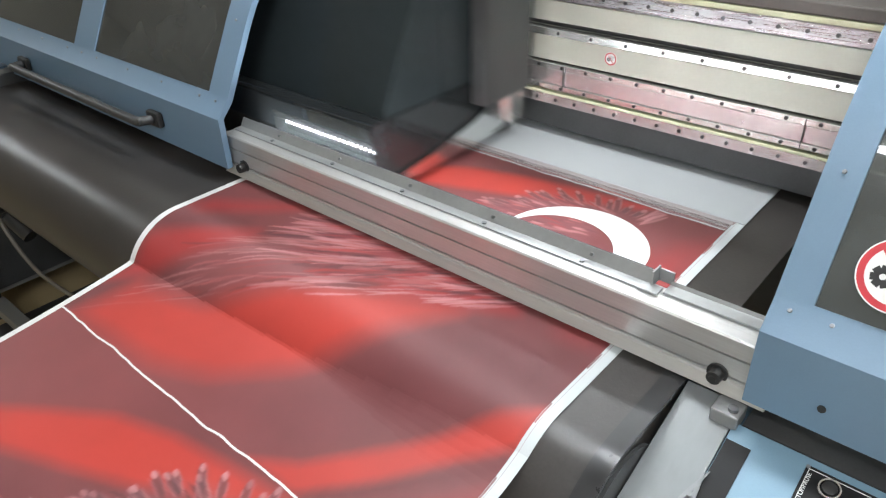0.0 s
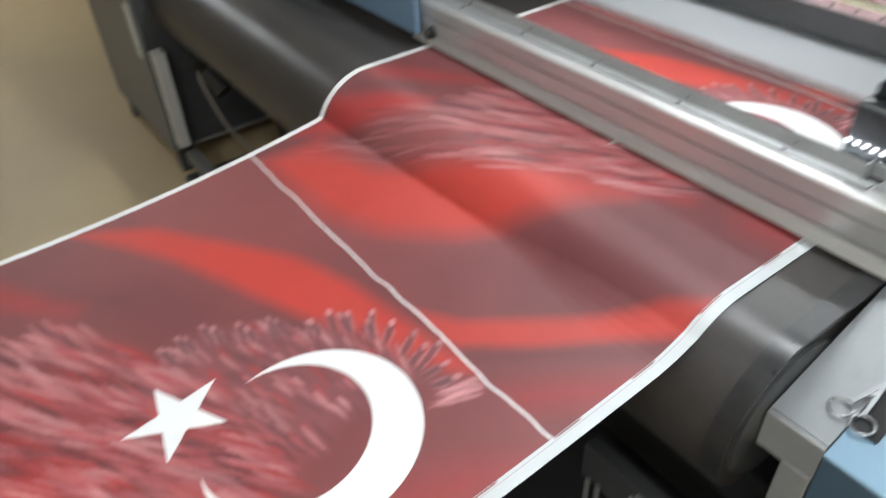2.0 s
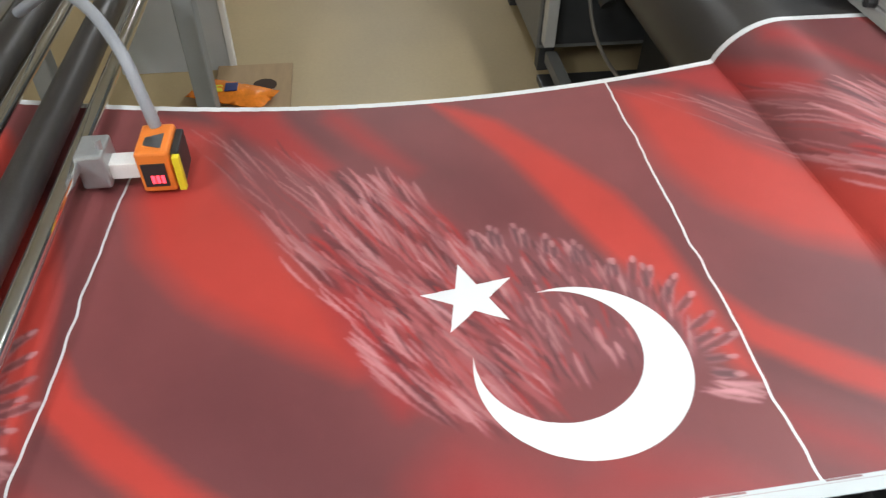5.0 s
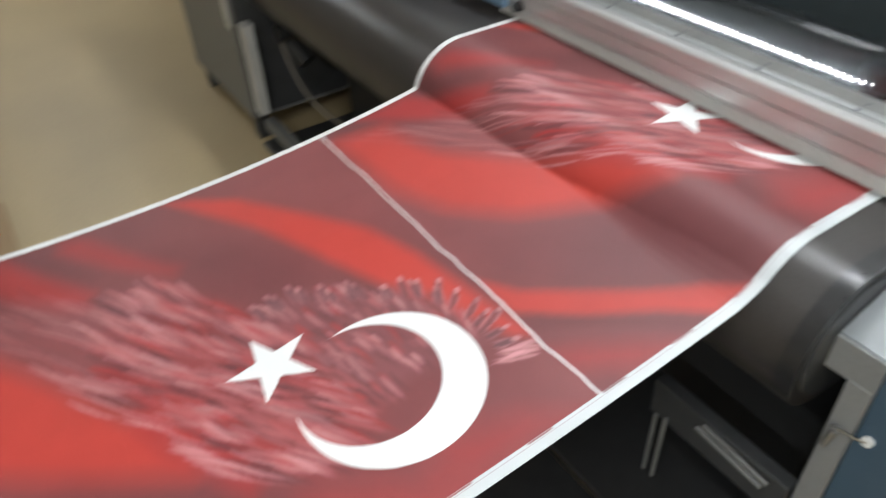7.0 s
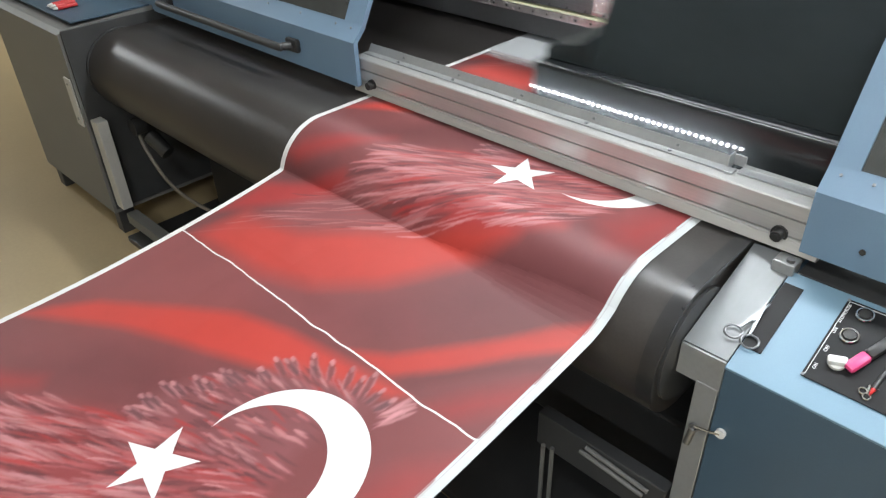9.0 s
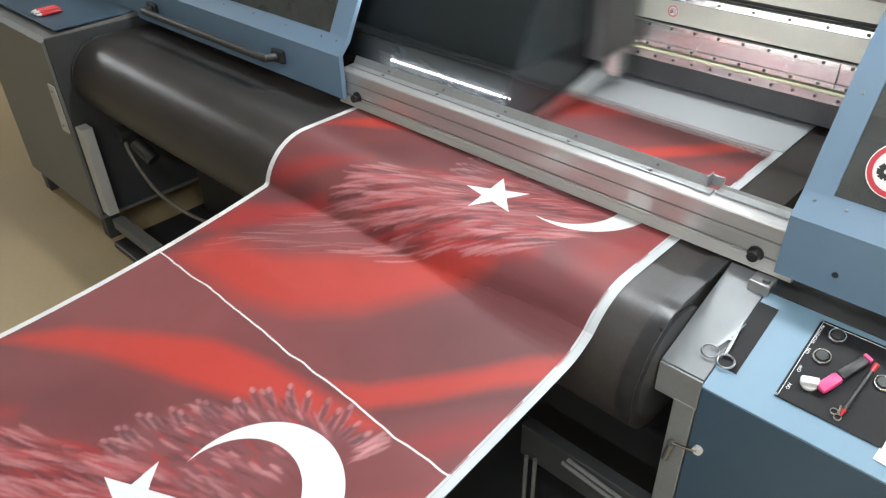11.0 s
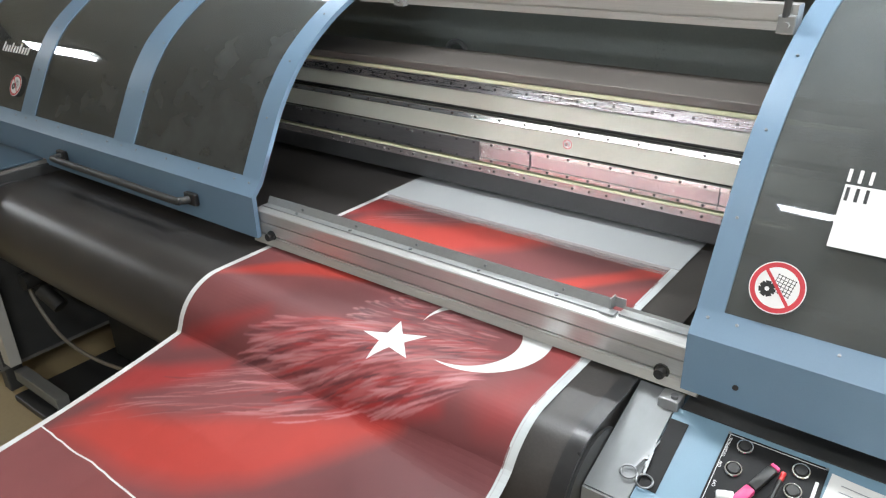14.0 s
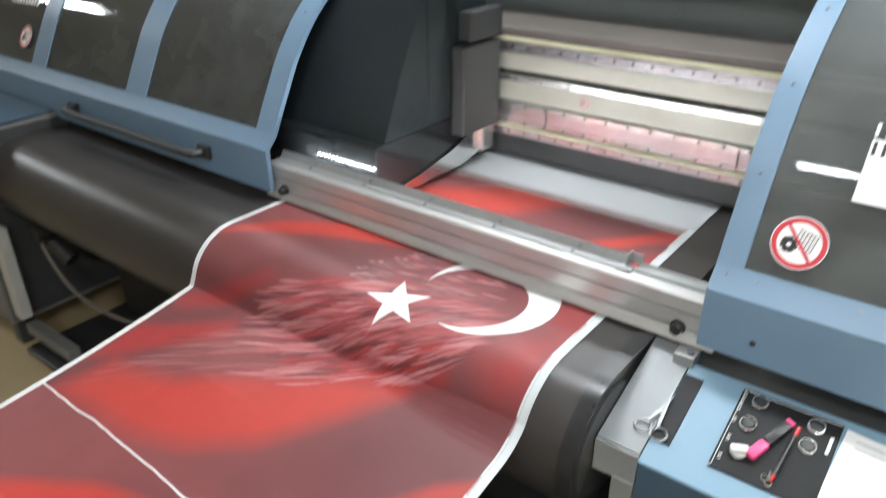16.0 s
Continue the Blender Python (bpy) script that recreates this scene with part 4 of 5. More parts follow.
part("arm", box(bmesh.new(), -0.01, 0.03, -0.075, -0.018, -0.02, 0.014, 0.002), WHITE_PLASTIC, sens, "white plastic mounting arm")
bm = bmesh.new()
box(bm, -0.03, 0.045, -0.125, -0.072, -0.03, 0.045, 0.006)
cyl(bm, (0.02, -0.08, 0.04), (0.02, -0.08, 0.065), 0.006)
part("clamp", bm, STEEL, sens, "cast metal rod clamp")
bm = bmesh.new()
tube(bm, smooth_line([(-0.045, 0.01, 0.045), (-0.055, 0.0, 0.10), (-0.10, -0.03, 0.18), (-0.20, -0.10, 0.22), (-0.32, -0.20, 0.20), (-0.45, -0.34, 0.10)], 7), 0.012, 10)
part("hose", bm, HOSE, sens, "grey cable hose", True)

cb = thing("cardboard_box", "flattened brown cardboard box with a hand hole on the floor", "box", (-1.27, -1.63, 0.0))
part("carton", box(bmesh.new(), -0.20, 0.20, -0.16, 0.16, 0, 0.022, 0.003), CARD, cb)
bm = bmesh.new()
cyl(bm, (-0.02, 0.05, 0.0222), (-0.02, 0.05, 0.0228), 0.05, seg=24)
part("hand_hole", bm, material("dark_hole", (0.05, 0.03, 0.02), 0.9), cb)
part("flap", box(bmesh.new(), 0.201, 0.26, -0.15, 0.15, 0.004, 0.012, 0.002), CARD, cb)
bag = thing("snack_bag", "crumpled orange foil bag with yellow and blue print on the carton", "bag", (-1.19, -1.70, 0.018))
bm = bmesh.new()
n, mm = 16, 10
for top in (1, -1):
    g = [[bm.verts.new((-0.13 + 0.26 * i / n, -0.065 + 0.13 * j / mm,
                        0.03 + top * 0.03 * (math.sin(math.pi * j / mm) * min(1, 2.2 * math.sin(math.pi * i / n))) ** 0.6 + 0.006 * noise.noise((i * .8, j * .9, top)))) for j in range(mm + 1)] for i in range(n + 1)]
    for i in range(n):
        for j in range(mm):
            bm.faces.new((g[i][j], g[i + 1][j], g[i + 1][j + 1], g[i][j + 1]))
bmesh.ops.remove_doubles(bm, verts=bm.verts, dist=0.0005)
bmesh.ops.rotate(bm, verts=bm.verts, matrix=Matrix.Rotation(radians(65), 3, "Z"))
for v in bm.verts:
    v.co = Vector((v.co.x * 1.15, v.co.y * 1.3, v.co.z))
part("pouch", bm, ORANGE_FOIL, bag, "", True)
part("blue_patch", box(bmesh.new(), -0.03, 0.03, -0.025, 0.025, 0.058, 0.064, 0.002), NAVY, bag)
part("yellow_patch", box(bmesh.new(), -0.025, 0.025, -0.075, -0.035, 0.054, 0.060, 0.002), YELLOW, bag)
part("red_patch", box(bmesh.new(), -0.03, 0.01, -0.115, -0.085, 0.035, 0.045, 0.002), RED_PLASTIC, bag)

# ---------------------------------------------------------------- the printed fabric
rng = np.random.default_rng(7)
NU, NW = 437, 420
ART_U, ART_W = np.meshgrid(np.linspace(0, FAB_W, NU), np.linspace(0, PERIOD, NW, endpoint=False), indexing="ij")


def soft_inside(poly, soft):
    """1 inside a polygon, falling off over a soft distance."""
    p = np.array(poly)
    d2 = np.full(ART_U.shape, 9.0)
    inside = np.zeros(ART_U.shape, bool)
    for (ax, ay), (bx, by) in zip(p, np.roll(p, -1, 0)):
        ex, ey = bx - ax, by - ay
        t = np.clip(((ART_U - ax) * ex + (ART_W - ay) * ey) / (ex * ex + ey * ey), 0, 1)
        d2 = np.minimum(d2, (ART_U - ax - t * ex) ** 2 + (ART_W - ay - t * ey) ** 2)
        cross = (ay > ART_W) != (by > ART_W)
        with np.errstate(divide="ignore", invalid="ignore"):
            inside ^= cross & (ART_U < (bx - ax) * (ART_W - ay) / (by - ay) + ax)
    d = np.sqrt(d2) * np.where(inside, 1, -1)
    return np.clip(0.5 + d / (2 * soft), 0, 1)


def wobble(scale, seed):
    """Smooth noise over the picture."""
    out = np.zeros(ART_U.shape)
    r = np.random.default_rng(seed)
    for k in range(14):
        a, f, ph = r.uniform(0, 2 * math.pi), scale * r.uniform(0.5, 1.6), r.uniform(0, 6.28)
        out += np.sin(f * (ART_U * math.cos(a) + ART_W * math.sin(a)) + ph)
    return out / 5.3


MAROON = np.array((0.205, 0.053, 0.054))
DEEP = np.array((0.120, 0.031, 0.034))
RED = np.array((0.37, 0.0225, 0.021))
FLAME = np.array((0.445, 0.040, 0.028))
STROKE = np.array((0.52, 0.235, 0.245))
ink = np.ones(ART_U.shape + (3,)) * MAROON


def lay(mask, colour):
    global ink
    ink = ink * (1 - mask[..., None]) + np.array(colour) * mask[..., None]


PLUME = ((0.10, 0.95), (0.16, 0.84), (0.266, 0.654), (0.347, 0.51), (0.498, 0.397), (0.529, 0.356), (0.525, 0.294), (0.574, 0.213), (0.633, 0.154), (0.671, 0.095), (0.733, 0.068),
         (0.825, 0.058), (0.92, 0.05), (0.90, 0.12), (0.92, 0.30), (0.93, 0.416), (0.897, 0.474), (0.733, 0.597), (0.679, 0.603), (0.479, 0.727), (0.273, 0.889))
lay(np.clip(0.30 + 0.5 * wobble(8, 3), 0, 0.7), DEEP)
lay(0.5 * soft_inside(((0.55, 1.0), (0.66, 0.85), (0.78, 0.66), (0.88, 0.55), (1.07, 0.48), (1.07, 0.78), (0.88, 0.95), (0.75, 1.04)), 0.06), DEEP)
# bands of brighter red
lay(0.9 * soft_inside(((0.06, 1.04), (0.10, 0.90), (0.30, 0.86), (0.46, 0.745), (0.66, 0.625), (0.78, 0.585), (0.80, 0.60), (0.72, 0.73), (0.62, 0.87), (0.50, 0.97), (0.36, 1.02)), 0.035), FLAME)
lay(0.75 * soft_inside(((0.02, 0.93), (0.02, 0.78), (0.10, 0.735), (0.25, 0.64), (0.29, 0.66), (0.22, 0.75), (0.10, 0.86)), 0.025), RED)
lay(0.6 * soft_inside(((0.02, 0.66), (0.05, 0.61), (0.16, 0.545), (0.28, 0.46), (0.30, 0.48), (0.19, 0.58), (0.07, 0.67)), 0.025), RED)
lay(0.5 * soft_inside(((0.02, 0.76), (0.06, 0.70), (0.2, 0.61), (0.22, 0.63), (0.09, 0.73)), 0.02), DEEP)
lay(0.95 * soft_inside(((0.02, 0.42), (0.05, 0.36), (0.12, 0.275), (0.30, 0.165), (0.44, 0.085), (0.58, 0.045), (0.68, 0.03), (0.80, 0.015), (0.90, 0.0), (0.88, 0.03), (0.74, 0.085), (0.62, 0.142), (0.46, 0.205), (0.25, 0.285)), 0.016), FLAME)
lay(0.9 * soft_inside(((0.72, 1.046), (0.80, 1.0), (0.87, 0.92), (0.95, 0.83), (1.01, 0.745), (1.07, 0.70), (1.07, 0.78), (1.0, 0.85), (0.93, 0.945), (0.86, 1.02), (0.84, 1.046)), 0.014), FLAME)
lay(0.6 * soft_inside(((0.83, 1.046), (0.92, 0.965), (1.0, 0.87), (1.07, 0.80), (1.07, 0.83), (0.95, 0.96), (0.89, 1.046)), 0.012), DEEP)
lay(0.5 * soft_inside(((0.95, 1.046), (1.0, 0.97), (1.07, 0.88), (1.07, 0.95), (1.0, 1.046)), 0.03), RED)
lay(0.55 * soft_inside(((0.95, 0.46), (1.0, 0.36), (1.07, 0.27), (1.07, 0.50), (1.0, 0.52)), 0.05), RED)
lay(0.45 * soft_inside(((0.97, 0.26), (1.02, 0.12), (1.07, 0.06), (1.07, 0.24), (1.03, 0.28)), 0.04), RED)
lay(0.85 * soft_inside(((0.55, 0.62), (0.62, 0.56), (0.74, 0.52), (0.86, 0.50), (0.88, 0.53), (0.76, 0.60), (0.66, 0.64)), 0.03), RED)
lay(0.6 * soft_inside(((0.74, 0.78), (0.84, 0.66), (1.0, 0.58), (1.07, 0.60), (1.07, 0.68), (0.95, 0.78), (0.84, 0.90)), 0.06), DEEP)
lay(0.6 * soft_inside(((0.3, 0.30), (0.45, 0.24), (0.52, 0.28), (0.5, 0.36), (0.36, 0.44), (0.2, 0.5)), 0.05), DEEP)


def stroke(u0, w0, ang, length, width, colour, alpha):
    """One painted stroke from its root to its tip: narrow at the root, blunt at the tip."""
    du, dw = math.cos(ang), math.sin(ang)
    bend = rng.uniform(-1.5, 1.5)
    r = length + width
    i0, i1 = max(int((u0 - r) / FAB_W * (NU - 1)), 0), min(int((u0 + r) / FAB_W * (NU - 1)) + 2, NU)
    j0, j1 = max(int((w0 - r) / PERIOD * NW), 0), min(int((w0 + r) / PERIOD * NW) + 2, NW)
    if i1 <= i0 or j1 <= j0:
        return
    uu, ww = ART_U[i0:i1, j0:j1] - u0, ART_W[i0:i1, j0:j1] - w0
    s = (uu * du + ww * dw) / length
    d = -uu * dw + ww * du - bend * length * (s - 0.5) ** 2 * 0.14
    sc = np.clip(s, 0, 1)
    hw = width * (sc ** 0.7) * np.clip((1 - sc) / 0.4, 0, 1) ** 0.6
    a = alpha * np.clip((hw - np.abs(d)) / 0.004 + 0.5, 0, 1) * np.clip(s * 4, 0, 1) * (s < 1)
    ink[i0:i1, j0:j1] = ink[i0:i1, j0:j1] * (1 - a[..., None]) + np.array(colour) * a[..., None]


# a plume of strokes that streams from the crescent: a thin tail, a thick mane, a head of short petals
TAIL = ((0.085, 0.99), (0.13, 0.88), (0.20, 0.755), (0.25, 0.665), (0.33, 0.615), (0.46, 0.655), (0.50, 0.715), (0.37, 0.80), (0.21, 0.90))
MANE = ((0.31, 0.605), (0.295, 0.53), (0.35, 0.485), (0.456, 0.422), (0.545, 0.378), (0.60, 0.34), (0.70, 0.33), (0.86, 0.30), (0.895, 0.33), (0.925, 0.41), (0.885, 0.49), (0.80, 0.552),
        (0.72, 0.594), (0.665, 0.605), (0.59, 0.65), (0.52, 0.685), (0.42, 0.635))
HEAD = ((0.535, 0.385), (0.52, 0.345), (0.515, 0.29), (0.575, 0.205), (0.625, 0.152), (0.665, 0.10), (0.725, 0.07), (0.81, 0.062), (0.86, 0.07), (0.85, 0.15), (0.842, 0.217), (0.853, 0.263), (0.86, 0.31), (0.70, 0.34))
lay(0.16 * soft_inside(TAIL, 0.03), (0.30, 0.09, 0.095))
lay(0.6 * soft_inside(MANE, 0.025), (0.28, 0.04, 0.044))
lay(0.35 * soft_inside(HEAD, 0.02), (0.25, 0.09, 0.098))
DARK_STROKE = (0.090, 0.026, 0.032)
BLUSH = np.array((0.43, 0.125, 0.125))
# locks of hair: pale and dark bands along the sweep
LOCK = np.sin((ART_U * 0.5 + ART_W * 0.866) * 2 * math.pi / 0.058 + 3.0 * wobble(9, 21)) + 0.5 * wobble(40, 5)


def scatter(poly, count, angle, lengths, widths, alphas, mix):
    """Strokes inside an outline; mix gives the shares of pale, dark and blush."""
    keep = soft_inside(poly, 0.004)
    p = np.array(poly)
    for k in range(count):
        cu, cw = rng.uniform(p[:, 0].min(), p[:, 0].max()), rng.uniform(p[:, 1].min(), p[:, 1].max())
        if keep[int(cu / FAB_W * (NU - 1)), int(cw / PERIOD * NW) % NW] < 0.6:
            continue
        t = rng.uniform()
        lock = LOCK[int(cu / FAB_W * (NU - 1)), int(cw / PERIOD * NW) % NW]
        if (t < mix[0] and lock < -0.25) or (mix[0] <= t < mix[0] + mix[1] and lock > 0.5):
            continue
        col = STROKE * rng.uniform(0.65, 1.12) if t < mix[0] else (DARK_STROKE if t < mix[0] + mix[1] else (BLUSH if t < sum(mix) else RED))
        L = rng.uniform(*lengths)
        a = radians(angle(cu, cw)) + rng.normal(0, 0.07)
        stroke(cu - math.cos(a) * L * 0.45, cw - math.sin(a) * L * 0.45, a, L, rng.uniform(*widths), col, rng.uniform(*alphas))


def mane_angle(cu, cw):
    """The hair sweeps round from the head's side to the lower lock."""
    return 158 - 16 * min(max((cu * 0.8 + cw - 0.75) / 0.4, 0), 1) + 5 * math.sin(cu * 23 + cw * 17)


scatter(TAIL, 210, lambda a, b: 146 + 4 * math.sin(30 * a), (0.10, 0.24), (0.002, 0.004), (0.25, 0.6), (0.62, 0.12, 0.15))
# locks: soft dark and blush masses first, then finer pale hair on top
scatter(MANE, 420, mane_angle, (0.09, 0.19), (0.008, 0.018), (0.2, 0.45), (0.16, 0.42, 0.26))
scatter(MANE, 420, mane_angle, (0.08, 0.17), (0.0022, 0.006), (0.25, 0.6), (0.42, 0.30, 0.16))
scatter(MANE, 480, mane_angle, (0.05, 0.12), (0.002, 0.004), (0.4, 0.85), (0.70, 0.22, 0.04))
scatter(HEAD, 460, lambda a, b: 165 + 190 * max(0.0, 0.24 - b) * min(max((a - 0.55) / 0.2, 0), 1), (0.03, 0.075), (0.0022, 0.006), (0.3, 0.7), (0.50, 0.34, 0.08))
# pale feathers that end the lower lock and the mane's left lobe
for u0, w0, a, L in ((0.93, 0.40, 143, 0.10), (0.905, 0.455, 141, 0.13), (0.86, 0.50, 141, 0.12), (0.80, 0.545, 140, 0.10), (0.70, 0.585, 141, 0.12), (0.62, 0.635, 143, 0.14), (0.54, 0.685, 146, 0.13),
                     (0.42, 0.46, 158, 0.10), (0.37, 0.52, 160, 0.11), (0.40, 0.56, 157, 0.12), (0.45, 0.63, 152, 0.14)):
    for k in range(4):
        stroke(u0 + rng.normal(0, 0.012), w0 + rng.normal(0, 0.012), radians(a + rng.normal(0, 3)), L * rng.uniform(0.8, 1.3), rng.uniform(0.002, 0.005), STROKE * rng.uniform(0.9, 1.2), rng.uniform(0.4, 0.7))
# petals along the rim of the head: a dark body, a pale edge on either side and a pale tip
RIM = ((0.56, 0.375), (0.555, 0.30), (0.61, 0.225), (0.655, 0.165), (0.695, 0.115), (0.755, 0.085), (0.83, 0.075), (0.885, 0.075))
for k in range(24):
    t = (k + rng.uniform(-0.4, 0.4)) / 23 * 7
    i = min(max(int(t), 0), 6)
    f = min(max(t - i, 0), 1)
    cu, cw = (RIM[i][0] * (1 - f) + RIM[i + 1][0] * f, RIM[i][1] * (1 - f) + RIM[i + 1][1] * f)
    ang = radians(float(np.interp(t, (0, 2, 3, 4.5, 5.5, 6.3, 7), (168, 183, 193, 203, 232, 262, 282)))) + rng.normal(0, 0.16)
    L = rng.uniform(0.038, 0.082)
    su, sw = -math.sin(ang), math.cos(ang)
    stroke(cu, cw, ang, L, 0.0115, (0.13, 0.05, 0.056), 0.8)
    for side in (-1, 1):
        stroke(cu + su * side * 0.007, cw + sw * side * 0.007, ang, L * rng.uniform(0.7, 1.0), 0.0026, STROKE * rng.uniform(0.7, 1.0), rng.uniform(0.25, 0.7))
    stroke(cu + math.cos(ang) * L * 0.72, cw + math.sin(ang) * L * 0.72, ang, 0.022, 0.0075, STROKE * rng.uniform(0.75, 1.05), rng.uniform(0.4, 0.85))
for k in range(7):
    stroke(0.895 + rng.normal(0, 0.012), 0.105 - rng.uniform(0, 0.03), radians(-72 + rng.normal(0, 8)), rng.uniform(0.06, 0.095), 0.006, STROKE * rng.uniform(0.9, 1.2), 0.65)

FQ = (0.2020, 0.1558, 1.1591, 0.4025, 0.1752, 0.2007, 0.3656, 0.1390, 0.1104, 0.0284, 0.0461, 0.0169, 0.0494, -0.0039)


def fabric_line(p, u, t):
    """Where the fabric runs: along the bed, over the roller, then peeled off towards the rollers."""
    yr, r, phi, pp0, th0, ka0, pp1, th1, ka1, ppt, pp1t, tht, th1t, kt = FQ
    d, w = (t - 8) / 8, u / FAB_W
    pp = pp0 + ppt * d + (pp1 + pp1t * d - pp0 - ppt * d) * w
    th = th0 + tht * d + (th1 + th1t * d - th0 - tht * d) * w
    ka = ka0 + (ka1 - ka0) * w + kt * d
    pm = min(p, pp)
    a = (pm - yr) / r
    ac, ex = min(max(a, 0), phi), max(a - phi, 0) * r
    y = -min(pm, yr) - r * math.sin(ac) - ex * math.cos(phi)
    z = BED - r + r * math.cos(ac) - ex * math.sin(phi)
    e = max(p - pp, 0)
    return Vector((u, y - e * math.cos(th), z - e * math.sin(th) + ka * e * e / 2 + 0.0012))


def fabric_at(p, u, t):
    """The same line with its fold rounded, sharply from the left edge to the middle and widely on the right; a slow bulge grows behind it."""
    k = min(max((u / FAB_W - 0.50) / 0.44, 0), 1)
    h = 0.004 + 0.056 * k * k * (3 - 2 * k)
    q = sum((fabric_line(p + h * k / 3, u, t) for k in range(-3, 4)), Vector((0, 0, 0))) / 7
    e = max(p - 0.40, 0.0)
    q.z += 0.016 * min(max((t - 3) / 11, 0), 1) * math.exp(-((u - 0.36) / 0.2) ** 2) * min(e / 0.25, 1) ** 2 * math.exp(-(max(e - 0.35, 0) / 0.3) ** 2)
    # never inside the belt
    c = Vector((u, ROLL_Y, BED - ROLL_R))
    if q.y >= ROLL_Y:
        q.z = max(q.z, BED + 0.0012)
    elif (q - c).length < ROLL_R + 0.0012:
        q = c + (q - c).normalized() * (ROLL_R + 0.0012)
    return q


fabric = thing("printed_fabric", "red printed flag fabric with white crescents and stars, over the belt", "fabric")
# pieces of the cloth: whole widths on the bed, shorter ones where it folds and bulges
COLUMNS = (0.0, 0.10, 0.20, 0.30, 0.40, 0.50, 0.58, 0.64, 0.70, 0.76, 0.82, 0.88, 0.94, 1.01, FAB_W)
PIECES = []
v = -0.90
while v < 2.42:
    step = 0.006 if 0.29 < v < 0.76 else 0.012 if 0.08 < v < 1.1 else 0.045
    PIECES += [(v, v + step, a, b) for a, b in (zip(COLUMNS, COLUMNS[1:]) if v > 0.28 else ((0.0, FAB_W),))]
    v += step


def fabric_piece(v0, v1, u0, u1):
    nu, nv = max(2, round((u1 - u0) / 0.0027)), max(2, round((v1 - v0) / 0.003))
    us = np.linspace(max(u0 - 0.0004, 0), min(u1 + 0.0004, FAB_W), nu)
    vs = np.linspace(v0 - 0.0004, v1 + 0.0004, nv + 1)
    U, V = np.meshgrid(us, vs, indexing="ij")
    co = np.stack([U - (u0 + u1) / 2, (v0 + v1) / 2 - V, np.zeros_like(U)], -1).reshape(-1, 3)
    idx = np.arange(nu * (nv + 1)).reshape(nu, nv + 1)
    quads = np.stack([idx[:-1, 1:], idx[1:, 1:], idx[1:, :-1], idx[:-1, :-1]], -1).reshape(-1, 4)
    me = bpy.data.meshes.new("cloth")
    me.from_pydata(co.tolist(), [], quads.tolist())
    W = ((V - SEAM) / PERIOD) % 1.0 * NW
    i = np.clip(np.rint(U / FAB_W * (NU - 1)).astype(int), 0, NU - 1)
    j = W.astype(int) % NW
    fr = (W - W.astype(int))[..., None]
    col = ink[i, j] * (1 - fr) + ink[i, (j + 1) % NW] * fr
    att = me.attributes.new("ink", "FLOAT_COLOR", "POINT")
    att.data.foreach_set("color", np.concatenate([col.reshape(-1, 3), np.ones((nu * (nv + 1), 1))], 1).astype(np.float32).ravel())
    uvl = me.uv_layers.new(name="print")
    flat = np.stack([U, V], -1).reshape(-1, 2)
    uvl.data.foreach_set("uv", flat[quads.ravel()].astype(np.float32).ravel())
    me.materials.append(PRINT)
    ob = new("fabric_strip", me)
    ob.parent = fabric
    return ob


PIECE_OBS = [fabric_piece(*p) for p in PIECES]

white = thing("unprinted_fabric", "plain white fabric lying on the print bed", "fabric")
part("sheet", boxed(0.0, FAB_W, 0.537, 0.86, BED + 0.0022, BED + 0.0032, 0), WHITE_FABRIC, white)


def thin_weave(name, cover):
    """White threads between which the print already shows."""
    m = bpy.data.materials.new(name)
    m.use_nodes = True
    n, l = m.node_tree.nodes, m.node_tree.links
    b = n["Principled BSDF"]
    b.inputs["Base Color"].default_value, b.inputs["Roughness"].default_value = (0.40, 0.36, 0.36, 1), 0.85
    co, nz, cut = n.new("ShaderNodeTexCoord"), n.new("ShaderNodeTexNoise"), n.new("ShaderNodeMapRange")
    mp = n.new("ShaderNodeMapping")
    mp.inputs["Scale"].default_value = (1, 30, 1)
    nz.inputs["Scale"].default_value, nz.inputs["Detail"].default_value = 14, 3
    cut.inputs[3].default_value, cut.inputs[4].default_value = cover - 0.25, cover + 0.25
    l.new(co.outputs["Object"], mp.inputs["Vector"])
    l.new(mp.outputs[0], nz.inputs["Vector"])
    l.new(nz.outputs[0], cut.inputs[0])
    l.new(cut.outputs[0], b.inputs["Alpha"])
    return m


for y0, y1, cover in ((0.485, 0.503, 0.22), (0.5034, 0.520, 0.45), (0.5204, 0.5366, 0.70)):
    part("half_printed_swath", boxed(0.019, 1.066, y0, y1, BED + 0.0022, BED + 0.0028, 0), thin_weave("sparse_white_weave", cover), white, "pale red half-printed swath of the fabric")

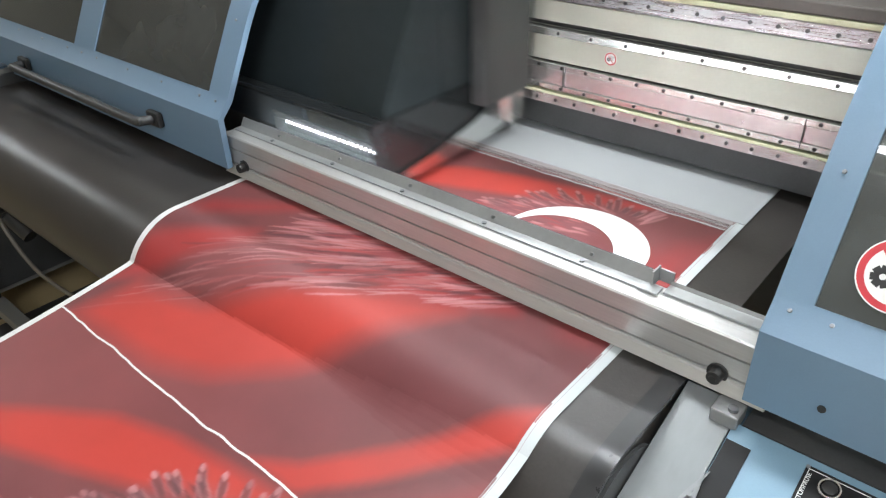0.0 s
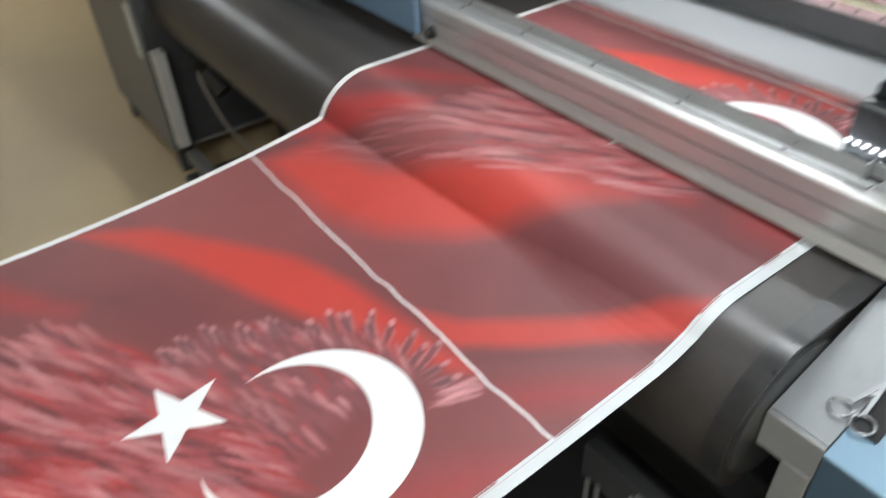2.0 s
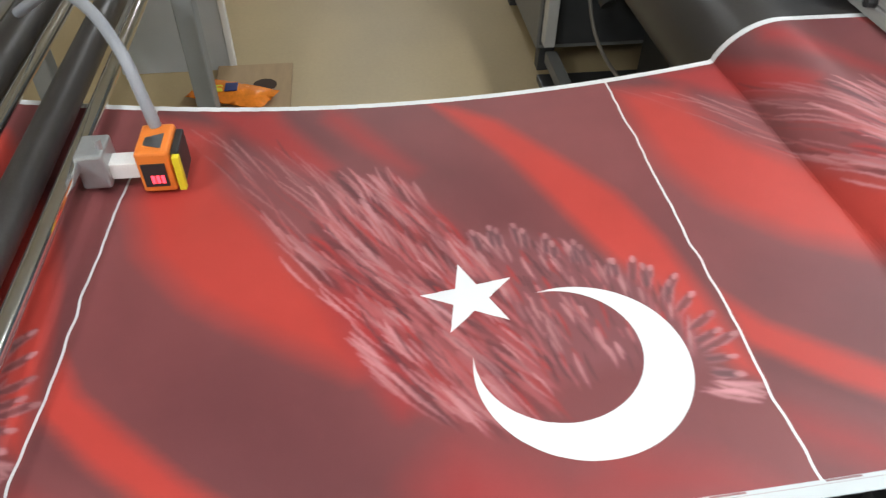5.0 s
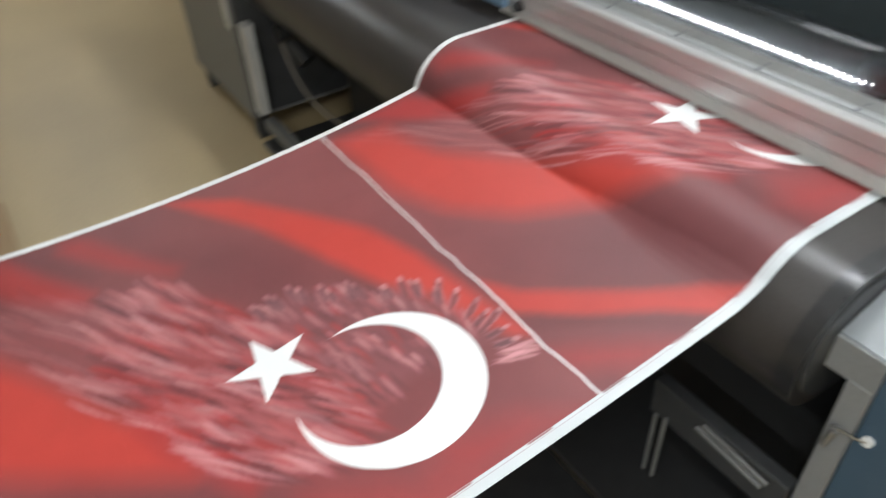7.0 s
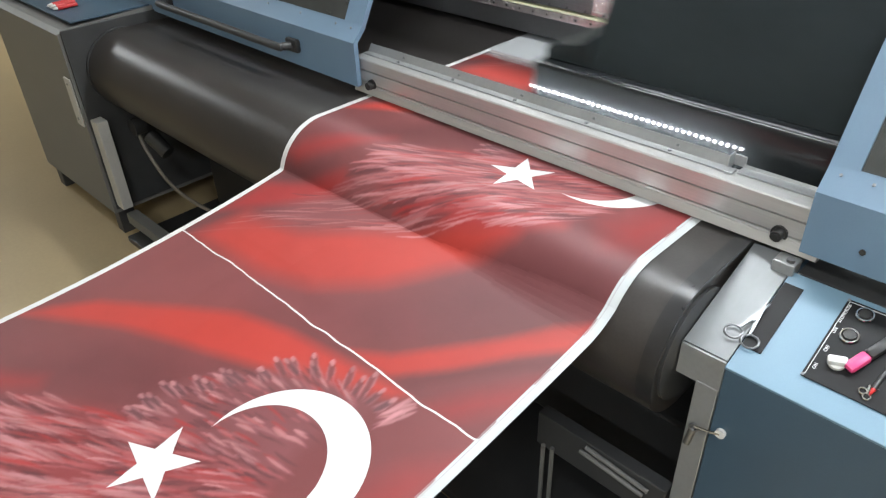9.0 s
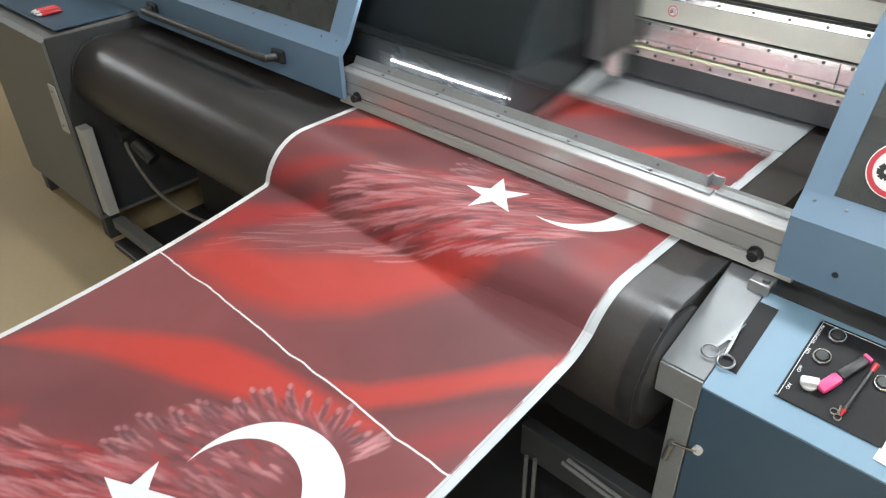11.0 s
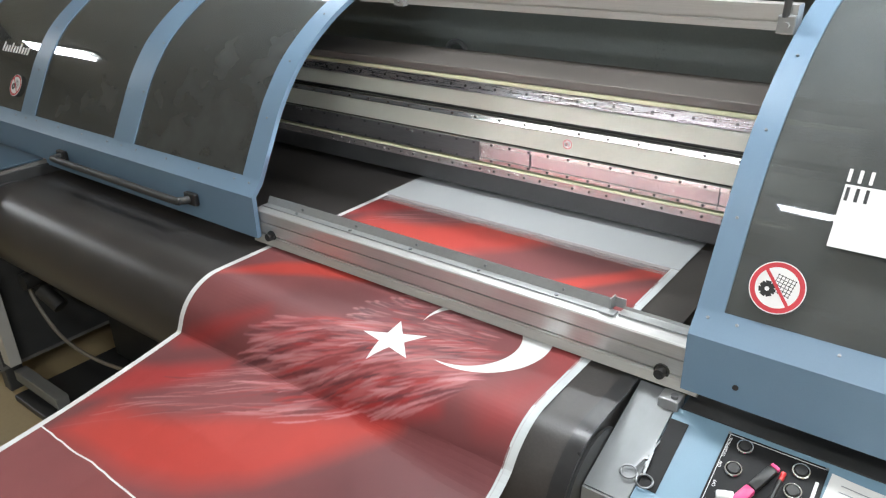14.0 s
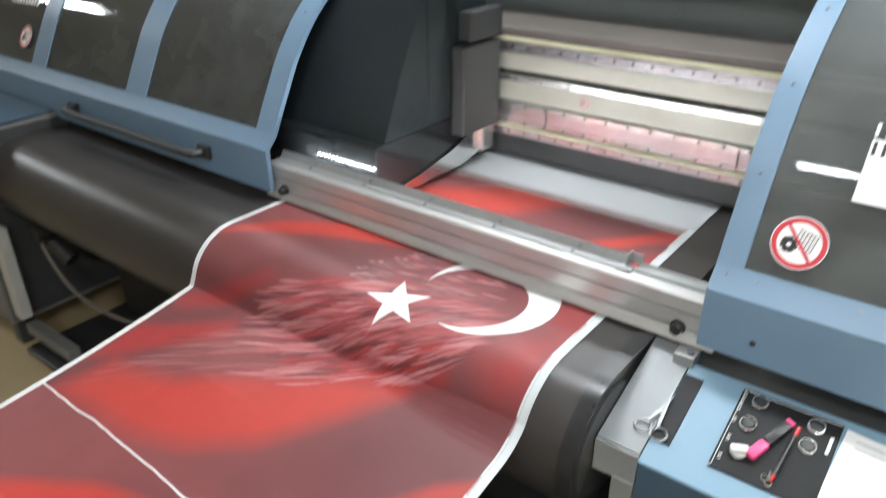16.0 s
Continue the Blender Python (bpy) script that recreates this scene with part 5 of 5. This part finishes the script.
# ---------------------------------------------------------------- what moves
# the carriage's left end, by time
RUN = [
    (0.0, -0.43), (0.2, -0.555), (0.4, -0.525), (0.6, -0.45), (0.8, -0.22), (1.0, 0.01), (1.2, 0.23), (1.4, 0.46), (1.6, 0.71), (1.8, 0.95), (2.0, 1.03), (2.2, 1.07),
    (2.4, 1.02), (2.6, 0.86), (3.6, -0.33), (3.8, -0.53), (3.95, -0.56), (4.15, -0.50), (4.4, -0.24), (5.4, 0.92), (5.65, 1.08), (5.9, 1.10), (6.2, 1.02), (6.4, 0.84), (7.0, 0.133), (7.2, -0.07), (7.4, -0.33),
    (7.6, -0.555), (7.8, -0.575), (8.0, -0.51), (8.2, -0.39), (8.4, -0.16), (8.6, 0.05), (8.8, 0.27), (9.0, 0.53), (9.2, 0.77), (9.4, 0.98), (9.55, 1.07), (9.75, 1.05), (10.0, 0.88), (11.0, -0.30), (11.2, -0.49),
    (11.4, -0.52), (11.7, -0.50), (11.9, -0.33), (12.1, -0.10), (12.3, 0.14), (12.5, 0.383), (12.7, 0.61), (12.9, 0.85), (13.1, 1.11), (13.3, 1.34), (13.5, 1.47), (13.7, 1.50), (13.9, 1.43), (14.1, 1.25), (14.3, 0.99),
    (14.5, 0.765), (14.8, 0.43), (15.0, 0.176), (15.2, -0.05), (15.4, -0.30), (15.6, -0.51), (15.8, -0.54), (16.0, -0.51)]


def motions():
    walk(carriage, [(t, pose(x, 0, 0)) for t, x in RUN])
    ft, fs = [t for t, s in FEED], [s for t, s in FEED]
    times = sorted(set(ft) | {4.4, 5.1, 9.9, 10.6})
    for ob, (v0, v1, u0, u1) in zip(PIECE_OBS, PIECES):
        rows = []
        for t in times:
            s = float(np.interp(t, ft, fs))
            pc, h, um = (v0 + v1) / 2 + s, (v1 - v0) / 2, (u0 + u1) / 2
            l = (fabric_at(pc - h, u0, t) + fabric_at(pc + h, u0, t)) / 2
            r = (fabric_at(pc - h, u1, t) + fabric_at(pc + h, u1, t)) / 2
            ax = (r - l).normalized()
            back = (fabric_at(pc - h, um, t) - fabric_at(pc + h, um, t)).normalized()
            up = ax.cross(back).normalized()
            back = up.cross(ax)
            c = (l + r) / 2
            rows.append((t, Matrix(((ax.x, back.x, up.x, c.x), (ax.y, back.y, up.y, c.y), (ax.z, back.z, up.z, c.z), (0, 0, 0, 1)))))
        walk(ob, rows)


motions()
